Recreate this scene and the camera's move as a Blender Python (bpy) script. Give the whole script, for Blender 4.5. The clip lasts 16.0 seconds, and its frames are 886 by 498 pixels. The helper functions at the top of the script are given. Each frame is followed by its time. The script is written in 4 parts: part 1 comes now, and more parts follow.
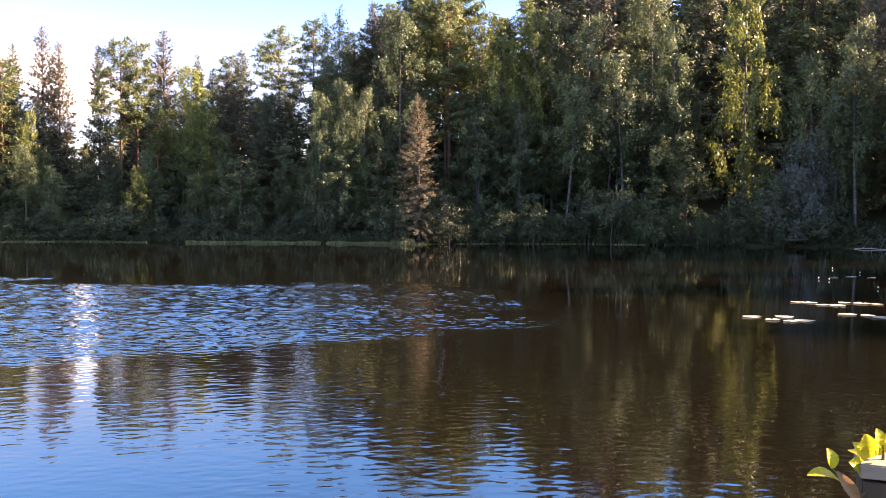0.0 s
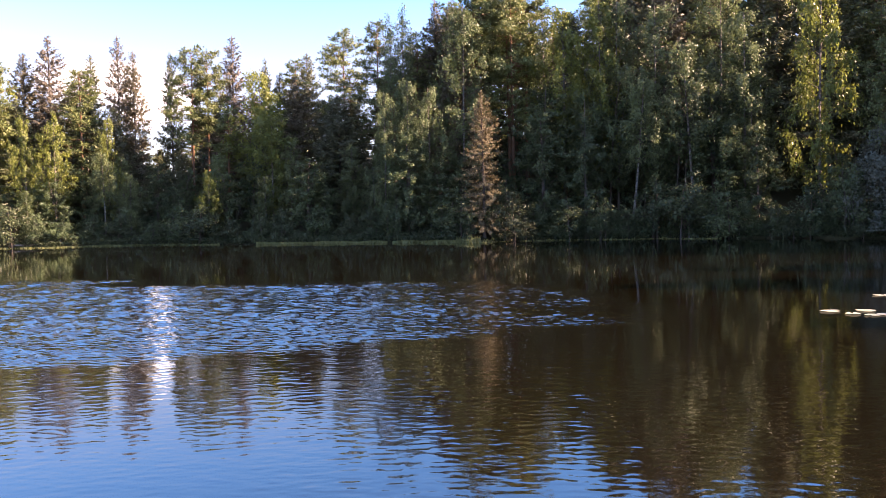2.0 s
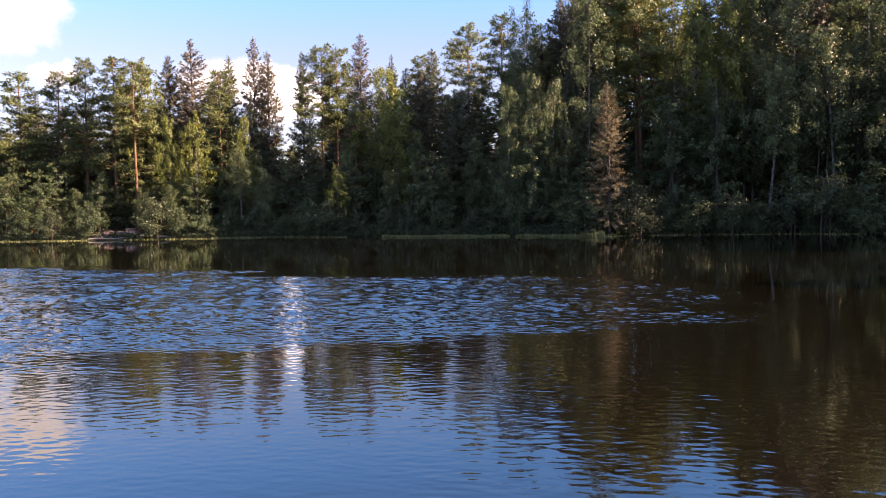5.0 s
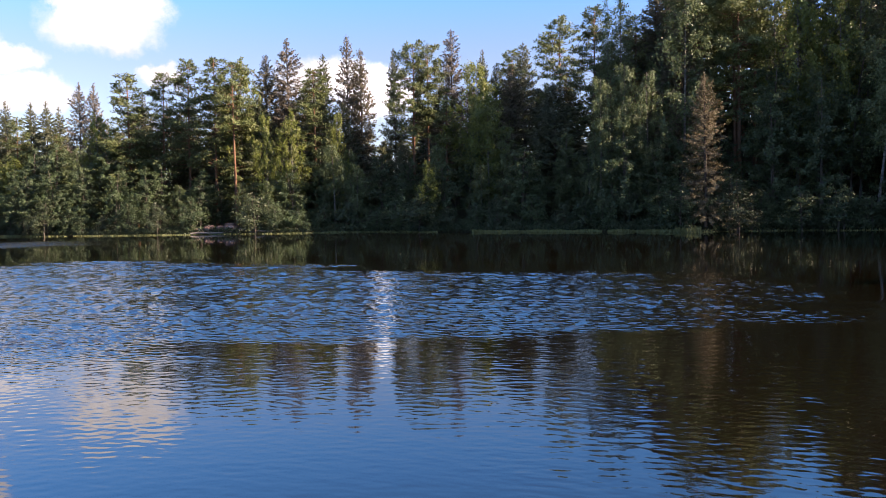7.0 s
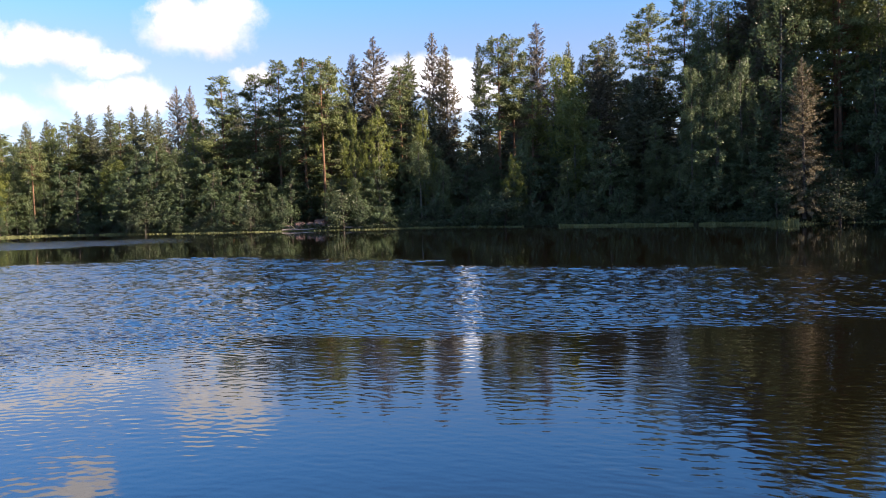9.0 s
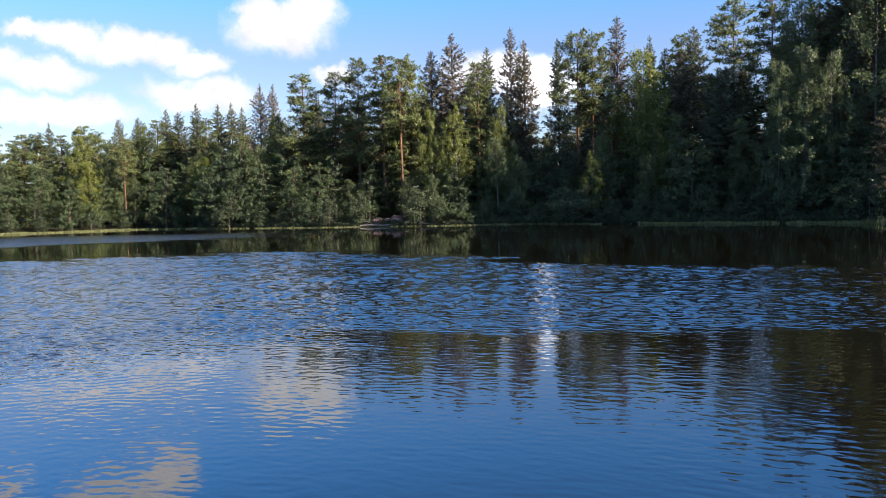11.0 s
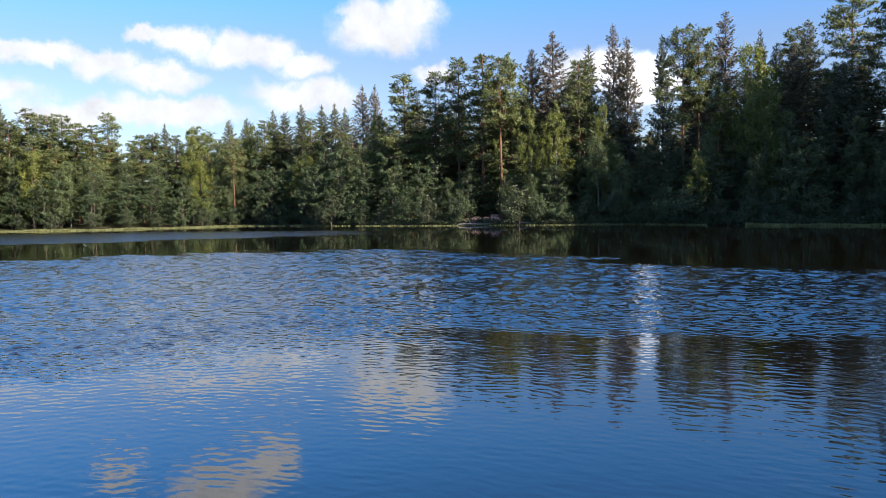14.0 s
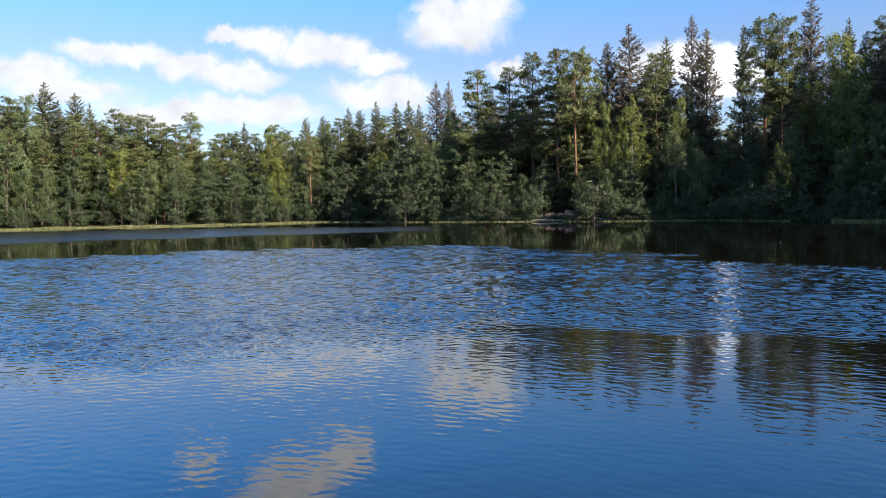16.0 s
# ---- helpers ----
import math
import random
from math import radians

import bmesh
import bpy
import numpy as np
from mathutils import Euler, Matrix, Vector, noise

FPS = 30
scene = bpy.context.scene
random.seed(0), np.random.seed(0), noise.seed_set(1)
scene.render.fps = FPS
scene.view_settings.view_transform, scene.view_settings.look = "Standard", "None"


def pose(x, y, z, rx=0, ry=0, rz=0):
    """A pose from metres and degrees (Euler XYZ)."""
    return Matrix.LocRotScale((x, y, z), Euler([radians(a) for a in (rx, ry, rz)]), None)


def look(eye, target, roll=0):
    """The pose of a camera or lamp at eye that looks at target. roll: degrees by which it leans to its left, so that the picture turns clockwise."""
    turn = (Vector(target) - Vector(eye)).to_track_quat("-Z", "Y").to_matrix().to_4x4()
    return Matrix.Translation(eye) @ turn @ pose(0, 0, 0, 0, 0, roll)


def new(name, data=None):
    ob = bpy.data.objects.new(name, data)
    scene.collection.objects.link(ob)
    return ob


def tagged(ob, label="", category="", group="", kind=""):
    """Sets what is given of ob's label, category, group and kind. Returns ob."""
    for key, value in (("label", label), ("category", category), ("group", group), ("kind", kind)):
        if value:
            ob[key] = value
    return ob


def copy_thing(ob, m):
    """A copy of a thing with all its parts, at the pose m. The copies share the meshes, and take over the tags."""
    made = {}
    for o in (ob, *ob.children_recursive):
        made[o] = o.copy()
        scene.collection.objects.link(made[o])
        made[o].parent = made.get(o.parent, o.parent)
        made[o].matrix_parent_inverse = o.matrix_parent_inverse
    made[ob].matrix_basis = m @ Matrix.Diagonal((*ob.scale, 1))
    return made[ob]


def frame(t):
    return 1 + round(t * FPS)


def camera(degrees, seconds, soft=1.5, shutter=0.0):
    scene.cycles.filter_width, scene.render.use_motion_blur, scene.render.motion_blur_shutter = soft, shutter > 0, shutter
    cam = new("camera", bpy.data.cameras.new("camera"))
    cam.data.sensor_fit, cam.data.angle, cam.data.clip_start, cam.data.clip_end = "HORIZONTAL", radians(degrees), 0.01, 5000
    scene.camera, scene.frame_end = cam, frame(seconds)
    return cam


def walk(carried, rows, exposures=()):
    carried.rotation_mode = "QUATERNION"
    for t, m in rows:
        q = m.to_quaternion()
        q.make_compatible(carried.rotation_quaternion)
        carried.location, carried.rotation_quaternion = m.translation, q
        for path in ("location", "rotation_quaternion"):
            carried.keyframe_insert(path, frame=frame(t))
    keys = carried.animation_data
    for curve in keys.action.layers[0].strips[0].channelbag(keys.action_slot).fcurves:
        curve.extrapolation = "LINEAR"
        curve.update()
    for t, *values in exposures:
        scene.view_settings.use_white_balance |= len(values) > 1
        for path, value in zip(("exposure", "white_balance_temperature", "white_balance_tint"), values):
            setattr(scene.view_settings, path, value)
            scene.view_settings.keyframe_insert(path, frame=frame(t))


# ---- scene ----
# ---------------------------------------------------------------- camera
EYE = 2.0
cam = camera(56.67, 16.0, soft=0.5)
PATH = [
    (0.0, pose(0, 0, EYE, 87.80, 0.10, -0.00)),
    (0.5, pose(0, 0, EYE, 87.73, 0.60, 1.13)),
    (1.0, pose(0, 0, EYE, 87.72, 1.04, 2.27)),
    (1.5, pose(0, 0, EYE, 87.70, 1.17, 3.42)),
    (2.0, pose(0, 0, EYE, 87.70, 1.24, 4.56)),
    (2.5, pose(0, 0, EYE, 87.77, 1.27, 5.71)),
    (3.0, pose(0, 0, EYE, 87.86, 1.39, 6.95)),
    (3.5, pose(0, 0, EYE, 87.86, 1.43, 8.48)),
    (4.0, pose(0, 0, EYE, 87.74, 1.45, 10.08)),
    (4.2, pose(0, 0, EYE, 87.65, 1.40, 10.76)),
    (6.5, pose(0, 0, EYE, 87.26, 1.00, 17.49)),
    (7.0, pose(0, 0, EYE, 87.21, 1.18, 19.40)),
    (7.5, pose(0, 0, EYE, 87.13, 1.33, 21.18)),
    (8.0, pose(0, 0, EYE, 87.03, 1.59, 22.70)),
    (8.5, pose(0, 0, EYE, 86.94, 1.89, 23.97)),
    (9.0, pose(0, 0, EYE, 87.01, 1.86, 25.38)),
    (11.5, pose(0, 0, EYE, 86.91, 1.56, 31.91)),
    (12.0, pose(0, 0, EYE, 86.93, 1.58, 33.06)),
    (12.5, pose(0, 0, EYE, 86.93, 1.55, 34.17)),
    (13.0, pose(0, 0, EYE, 86.98, 1.49, 35.16)),
    (13.5, pose(0, 0, EYE, 87.03, 1.26, 36.35)),
    (14.0, pose(0, 0, EYE, 87.02, 1.17, 37.58)),
    (14.5, pose(0, 0, EYE, 87.05, 1.07, 38.96)),
    (15.0, pose(0, 0, EYE, 87.00, 1.21, 40.43)),
    (15.5, pose(0, 0, EYE, 86.94, 1.28, 41.64)),
    (16.0, pose(0, 0, EYE, 86.86, 1.29, 42.69)),
]
EXPOSURES = [(0.0, 2.92, 9150, 39), (2.0, 2.7, 9150, 39), (4.0, 2.28, 9500, 40), (7.0, 1.78, 7950, 29), (9.0, 1.65, 7600, 24), (12.0, 1.50, 7050, 18), (16.0, 1.40, 7050, 17)]
walk(cam, PATH, EXPOSURES)

# ---------------------------------------------------------------- light
SUN_AZ, SUN_EL = -90.0, 26.5          # degrees, az counted to the left of +y


def on_plan(az, dist):
    a = radians(az)
    return -math.sin(a) * dist, math.cos(a) * dist


def nodes_of(owner):
    owner.use_nodes = True
    tree = owner.node_tree
    tree.nodes.clear()
    return tree


def node(tree, kind, links=(), **values):
    """A node with its settings; links: (input name or index, socket or value)."""
    n = tree.nodes.new(kind)
    for key, value in values.items():
        setattr(n, key, value)
    for slot, what in links:
        if isinstance(what, bpy.types.NodeSocket):
            tree.links.new(what, n.inputs[slot])
        else:
            n.inputs[slot].default_value = what
    return n


def math_node(tree, op, a, b=0.0, clamp=False):
    return node(tree, "ShaderNodeMath", ((0, a), (1, b)), operation=op, use_clamp=clamp).outputs[0]


def noise_tex(tree, scale, detail=4.0, rough=0.55, vector=None):
    links = [("Scale", scale), ("Detail", detail), ("Roughness", rough)]
    if vector is not None:
        links.append(("Vector", vector))
    return node(tree, "ShaderNodeTexNoise", links).outputs[0]


# soft clouds of the day: az, el of the middle, half width, half height, lean
CLOUDS = [
    (41.1, 12.0, 3.7, 1.9), (39.6, 13.0, 2.5, 1.4), (42.6, 12.8, 1.8, 1.5), (37.7, 8.9, 1.4, 0.7),
    (56.6, 11.4, 2.0, 0.6), (54.5, 11.2, 2.1, 1.1), (50.8, 10.6, 3.0, 1.15), (47.4, 9.8, 2.4, 0.9),
    (63.6, 10.1, 3.5, 0.8), (59.7, 9.6, 2.4, 0.95), (56.7, 8.7, 2.8, 1.1),
    (47.1, 7.8, 3.8, 1.1), (61.2, 6.4, 4.5, 1.1), (56.2, 6.5, 5.2, 0.9),
]
CLOUDS_LOW = [
    (69.0, 8.5, 2.9, 1.2), (66.8, 7.7, 3.5, 0.9), (27.0, 8.8, 3.2, 1.6), (24.0, 8.0, 2.6, 1.8),
    (80.0, 9.0, 6.0, 2.0), (95.0, 12.0, 9.0, 3.0), (49.6, 17.0, 2.2, 1.3), (53.0, 18.4, 3.4, 1.9), (60.0, 16.6, 2.0, 0.9), (56.5, 20.2, 3.6, 1.6), (62.0, 22.5, 5.0, 1.8), (47.0, 27.0, 5.0, 2.0),
]

world = bpy.data.worlds.new("sky")
scene.world = world
wt = nodes_of(world)
sky = node(wt, "ShaderNodeTexSky", sky_type="NISHITA", sun_disc=False, sun_elevation=radians(SUN_EL),
           sun_rotation=radians(-SUN_AZ), air_density=1.0, dust_density=0.45, ozone_density=2.5)
way = node(wt, "ShaderNodeTexCoord").outputs["Generated"]
xyz = node(wt, "ShaderNodeSeparateXYZ", ((0, way),))
az = math_node(wt, "MULTIPLY", math_node(wt, "ARCTAN2", math_node(wt, "MULTIPLY", xyz.outputs[0], -1.0), xyz.outputs[1]), 57.2958)
el = math_node(wt, "MULTIPLY", math_node(wt, "ARCSINE", xyz.outputs[2]), 57.2958)
puff = node(wt, "ShaderNodeTexNoise", (("Vector", way), ("Scale", 16.0), ("Detail", 6.0), ("Roughness", 0.62)))
shift = node(wt, "ShaderNodeVectorMath", ((0, puff.outputs["Color"]), (1, (0.5, 0.5, 0.5))), operation="SUBTRACT").outputs[0]
shift = node(wt, "ShaderNodeVectorMath", ((0, shift), (1, (5.5, 3.4, 0.0))), operation="MULTIPLY").outputs[0]
flat = node(wt, "ShaderNodeCombineXYZ", ((0, az), (1, el))).outputs[0]
flat = node(wt, "ShaderNodeVectorMath", ((0, flat), (1, shift)), operation="ADD").outputs[0]
nearest = None
for ca, ce, cw, ch in CLOUDS + CLOUDS_LOW:
    v = node(wt, "ShaderNodeVectorMath", ((0, flat), (1, (1 / cw, 1 / ch, 0)), (2, (-ca / cw, -ce / ch, 0))),
             operation="MULTIPLY_ADD").outputs[0]
    d = node(wt, "ShaderNodeVectorMath", ((0, v),), operation="LENGTH").outputs["Value"]
    nearest = d if nearest is None else math_node(wt, "MINIMUM", nearest, d)
cover = node(wt, "ShaderNodeMapRange", (("Value", nearest), ("From Min", 1.28), ("From Max", 0.55), ("To Min", 0.0), ("To Max", 1.0)),
             interpolation_type="SMOOTHSTEP").outputs[0]
high = node(wt, "ShaderNodeMapRange", (("Value", el), ("From Min", 9.0), ("From Max", 19.0)), interpolation_type="SMOOTHSTEP").outputs[0]
cast = node(wt, "ShaderNodeMix", ((0, high), (6, (0.70, 0.79, 0.97, 1)), (7, (0.27, 1.10, 1.80, 1))), data_type="RGBA").outputs[2]
veil = node(wt, "ShaderNodeMapRange", (("Value", el), ("From Min", 20.0), ("From Max", 33.0)), interpolation_type="SMOOTHSTEP").outputs[0]
cast = node(wt, "ShaderNodeMix", ((0, veil), (6, cast), (7, (1.25, 1.28, 1.36, 1))), data_type="RGBA").outputs[2]
clear = node(wt, "ShaderNodeMix", ((0, 1.0), (6, sky.outputs[0]), (7, cast)), data_type="RGBA", blend_type="MULTIPLY").outputs[2]
blue = node(wt, "ShaderNodeBackground", (("Color", clear), ("Strength", 0.072)))
billow = noise_tex(wt, 26.0, 5.0, 0.6, way)
v = node(wt, "ShaderNodeVectorMath", ((0, flat), (1, (1 / 3.4, 1 / 2.6, 0)), (2, (-24.2 / 3.4, -8.6 / 2.6, 0))), operation="MULTIPLY_ADD").outputs[0]
gleam = node(wt, "ShaderNodeMapRange", (("Value", node(wt, "ShaderNodeVectorMath", ((0, v),), operation="LENGTH").outputs["Value"]),
                                           ("From Min", 1.2), ("From Max", 0.5), ("To Min", 0.0), ("To Max", 0.36)), interpolation_type="SMOOTHSTEP").outputs[0]
shine = math_node(wt, "ADD", math_node(wt, "ADD", math_node(wt, "MULTIPLY", billow, 0.26), 0.26), gleam)
white = node(wt, "ShaderNodeBackground", (("Color", (0.85, 0.96, 1.06, 1)), ("Strength", shine)))
mixed = node(wt, "ShaderNodeMixShader", ((0, cover), (1, blue.outputs[0]), (2, white.outputs[0])))
node(wt, "ShaderNodeOutputWorld", ((0, mixed.outputs[0]),))

sun = new("sun", bpy.data.lights.new("sun", "SUN"))
sun.data.energy, sun.data.angle, sun.data.color = 5.0, radians(0.5), (1.0, 0.91, 0.77)
sx, sy = on_plan(SUN_AZ, math.cos(radians(SUN_EL)))
sun.matrix_world = look((60 * sx, 60 * sy, 60 * math.sin(radians(SUN_EL))), (0, 0, 0))

# ---------------------------------------------------------------- materials


def ramp(tree, fac, stops):
    r = node(tree, "ShaderNodeValToRGB", ((0, fac),))
    while len(r.color_ramp.elements) < len(stops):
        r.color_ramp.elements.new(0.5)
    for e, (p, c) in zip(r.color_ramp.elements, stops):
        e.position, e.color = p, (*c, 1)
    return r.outputs[0]


def foliage(name, dark, light, glow=0.35, rough=0.55):
    """Leaves or needles: shine, light passing through, colour by tree and by spray."""
    m = bpy.data.materials.new(name)
    t = nodes_of(m)
    isle = node(t, "ShaderNodeNewGeometry").outputs["Random Per Island"]
    tree_random = node(t, "ShaderNodeObjectInfo").outputs["Random"]
    pos = node(t, "ShaderNodeTexCoord").outputs["Object"]
    clump = noise_tex(t, 0.45, 3.0, 0.6, pos)
    f = math_node(t, "ADD", math_node(t, "MULTIPLY", isle, 0.45), math_node(t, "MULTIPLY", clump, 0.75))
    f = math_node(t, "ADD", f, math_node(t, "MULTIPLY", tree_random, 0.3))
    f = math_node(t, "SUBTRACT", f, 0.28, True)
    c = ramp(t, f, ((0.1, dark), (0.9, light)))
    b = node(t, "ShaderNodeBsdfPrincipled", (("Base Color", c), ("Roughness", rough), ("Specular IOR Level", 0.40)))
    tr = node(t, "ShaderNodeBsdfTranslucent", (("Color", c),))
    mix = node(t, "ShaderNodeMixShader", ((0, glow), (1, b.outputs[0]), (2, tr.outputs[0])))
    node(t, "ShaderNodeOutputMaterial", ((0, mix.outputs[0]),))
    return m


def solid(name, stops, scale, detail=5.0, rough=0.85, bump=0.02, stretch=(1, 1, 1), scale2=None, bump_at=None):
    """An opaque surface with two scales of colour and a fine relief."""
    m = bpy.data.materials.new(name)
    t = nodes_of(m)
    pos = node(t, "ShaderNodeTexCoord").outputs["Object"]
    pos = node(t, "ShaderNodeMapping", (("Vector", pos), ("Scale", stretch))).outputs[0]
    big = noise_tex(t, scale, 3.0, 0.6, pos)
    fine = noise_tex(t, scale2 or scale * 7, detail, 0.65, pos)
    f = math_node(t, "ADD", math_node(t, "MULTIPLY", big, 0.6), math_node(t, "MULTIPLY", fine, 0.4))
    c = ramp(t, f, stops)
    bmp = node(t, "ShaderNodeBump", (("Height", fine), ("Strength", 0.8), ("Distance", bump)))
    b = node(t, "ShaderNodeBsdfPrincipled", (("Base Color", c), ("Roughness", rough), ("Specular IOR Level", 0.2), ("Normal", bmp.outputs[0])))
    node(t, "ShaderNodeOutputMaterial", ((0, b.outputs[0]),))
    return m


SPRUCE = foliage("spruce needles", (0.038, 0.048, 0.024), (0.120, 0.132, 0.066), 0.22)
SPRUCE_BROWN = foliage("brownish spruce needles", (0.052, 0.047, 0.028), (0.150, 0.130, 0.078), 0.22)
SPRUCE_PALE = foliage("greyish spruce needles", (0.070, 0.062, 0.048), (0.180, 0.155, 0.120), 0.24)
PINE = foliage("pine needles", (0.046, 0.064, 0.022), (0.165, 0.200, 0.072), 0.24)
BIRCH = foliage("birch leaves", (0.045, 0.068, 0.029), (0.162, 0.212, 0.090), 0.40, 0.45)
YOUNG = foliage("young birch leaves", (0.075, 0.100, 0.022), (0.22, 0.250, 0.060), 0.45, 0.42)
ALDER = foliage("alder leaves", (0.027, 0.046, 0.022), (0.098, 0.146, 0.062), 0.34, 0.46)
WILLOW = foliage("willow leaves", (0.026, 0.041, 0.020), (0.072, 0.098, 0.044), 0.3, 0.46)
SILVER = foliage("grey willow leaves", (0.050, 0.066, 0.048), (0.125, 0.150, 0.115), 0.3, 0.5)
DRY = foliage("dry brown needles", (0.074, 0.062, 0.034), (0.21, 0.170, 0.092), 0.22)
SEDGE = foliage("sedge", (0.11, 0.128, 0.052), (0.24, 0.26, 0.105), 0.35)
BARK = solid("grey bark", ((0.3, (0.035, 0.028, 0.022)), (0.7, (0.12, 0.10, 0.085))), 3.0, bump=0.03, stretch=(1, 1, 0.25))
PINE_BARK = solid("red pine bark", ((0.3, (0.075, 0.042, 0.028)), (0.7, (0.21, 0.115, 0.07))), 3.0, bump=0.03, stretch=(1, 1, 0.3))
BIRCH_BARK = solid("white birch bark", ((0.40, (0.035, 0.031, 0.026)), (0.58, (0.19, 0.175, 0.155))), 2.0, bump=0.01, stretch=(0.6, 0.6, 2.5))
FLOOR = solid("forest floor", ((0.3, (0.014, 0.012, 0.007)), (0.5, (0.034, 0.034, 0.014)), (0.72, (0.06, 0.050, 0.028))), 0.25, bump=0.08)

# the lake: dark peat water, smooth in the lee of the bank and ruffled where the wind reaches
WATER = bpy.data.materials.new("lake water")
t = nodes_of(WATER)
pos = node(t, "ShaderNodeNewGeometry").outputs["Position"]
ruffle = node(t, "ShaderNodeAttribute", attribute_name="ruffle").outputs["Fac"]
wp = node(t, "ShaderNodeMapping", (("Vector", pos), ("Rotation", (0, 0, radians(14))), ("Scale", (0.6, 1.0, 1.0)))).outputs[0]
fine = math_node(t, "ADD", noise_tex(t, 9.0, 1.0, 0.5, wp), math_node(t, "MULTIPLY", noise_tex(t, 4.6, 1.0, 0.5, wp), 1.6))
height = math_node(t, "MULTIPLY", fine, ruffle)
bmp = node(t, "ShaderNodeBump", (("Height", height), ("Strength", 1.0), ("Distance", 0.035)))
b = node(t, "ShaderNodeBsdfPrincipled", (("Base Color", (0.004, 0.003, 0.0015, 1)), ("Roughness", node(t, "ShaderNodeAttribute", attribute_name="chop").outputs["Fac"]), ("IOR", 1.65), ("Normal", bmp.outputs[0])))
node(t, "ShaderNodeOutputMaterial", ((0, b.outputs[0]),))

# ---------------------------------------------------------------- ground and lake
SHORE = [(-180, 5), (-150, 5), (-125, 8), (-100, 16), (-80, 26), (-60, 38), (-40, 52), (-27, 57), (-15, 61), (-8, 62), (3, 62), (10, 65),
         (14, 67), (21, 72), (25, 77), (31, 79), (35, 82), (40, 86), (46, 95), (51, 106), (55, 104), (60, 104), (66, 112), (72, 112),
         (85, 105), (105, 75), (125, 35), (150, 9), (180, 5)]


def curve_at(points, a):
    xs, ys = [p[0] for p in points], [p[1] for p in points]
    return float(np.interp(a, xs, ys))


def shore(a):
    a = (a + 180) % 360 - 180
    ragged = 0.9 * noise.noise(Vector((a * 0.35, 3.1, 0))) + 0.5 * noise.noise(Vector((a * 1.3, 7.7, 0)))
    point = 2.2 * math.exp(-((a - 2.2) / 1.5) ** 2)
    return curve_at(SHORE, a) + ragged * min(1.0, curve_at(SHORE, a) / 40) - point


def rise(a, back):
    """Height of the land, at back metres behind the water's edge."""
    if back < 0:
        return max(-2.0, 0.35 * back)
    steep = float(np.interp((a + 180) % 360 - 180, [-180, -75, -60, -10, 8, 22, 45, 80, 180], [0.03, 0.10, 0.30, 0.30, 0.24, 0.09, 0.04, 0.04, 0.03]))
    bank = float(np.interp(a, [-180, 42, 47, 180], [0.12, 0.12, 0.06, 0.06])) * min(1.0, back / 0.8)
    hill = steep * min(back, 45.0) + 0.004 * max(0.0, back - 45)
    return bank + hill + 0.12 * noise.noise(Vector((*on_plan(a, 0.3 * (curve_at(SHORE, (a + 180) % 360 - 180) + back)), 1.0)))


def mesh_object(name, verts, faces, material, parent=None, smooth=False):
    me = bpy.data.meshes.new(name)
    me.from_pydata([tuple(v) for v in verts], [], faces)
    me.materials.append(material)
    if smooth:
        me.polygons.foreach_set("use_smooth", [True] * len(me.polygons))
    me.update()
    ob = new(name, me)
    if parent is not None:
        ob.parent = parent
    return ob


def polar_sheet(name, rings, height, material, steps=360):
    verts, faces = [], []
    for i in range(steps):
        a = -180 + 360.0 * i / steps
        for back in rings:
            r = max(0.3, shore(a) + back) if back > -900 else 0.002
            verts.append((*on_plan(a, r), height(a, back)))
    n = len(rings)
    for i in range(steps):
        j = (i + 1) % steps
        for k in range(n - 1):
            faces.append((i * n + k, i * n + k + 1, j * n + k + 1, j * n + k))
    return mesh_object(name, verts, faces, material, smooth=True)


ground = polar_sheet("ground", [-999, -4.2, -2, -0.6, 0, 0.4, 0.9, 2, 4, 7, 11, 16, 22, 30, 45, 70, 150, 500, 3000],
                     lambda a, b: -2.2 if b < -900 else rise(a, b), FLOOR)
tagged(ground, "mossy forest floor sloping down to the lake", "ground", kind="structure")


def smooth(v, lo, hi):
    f = np.clip((v - lo) / (hi - lo), 0, 1)
    return f * f * (3 - 2 * f)


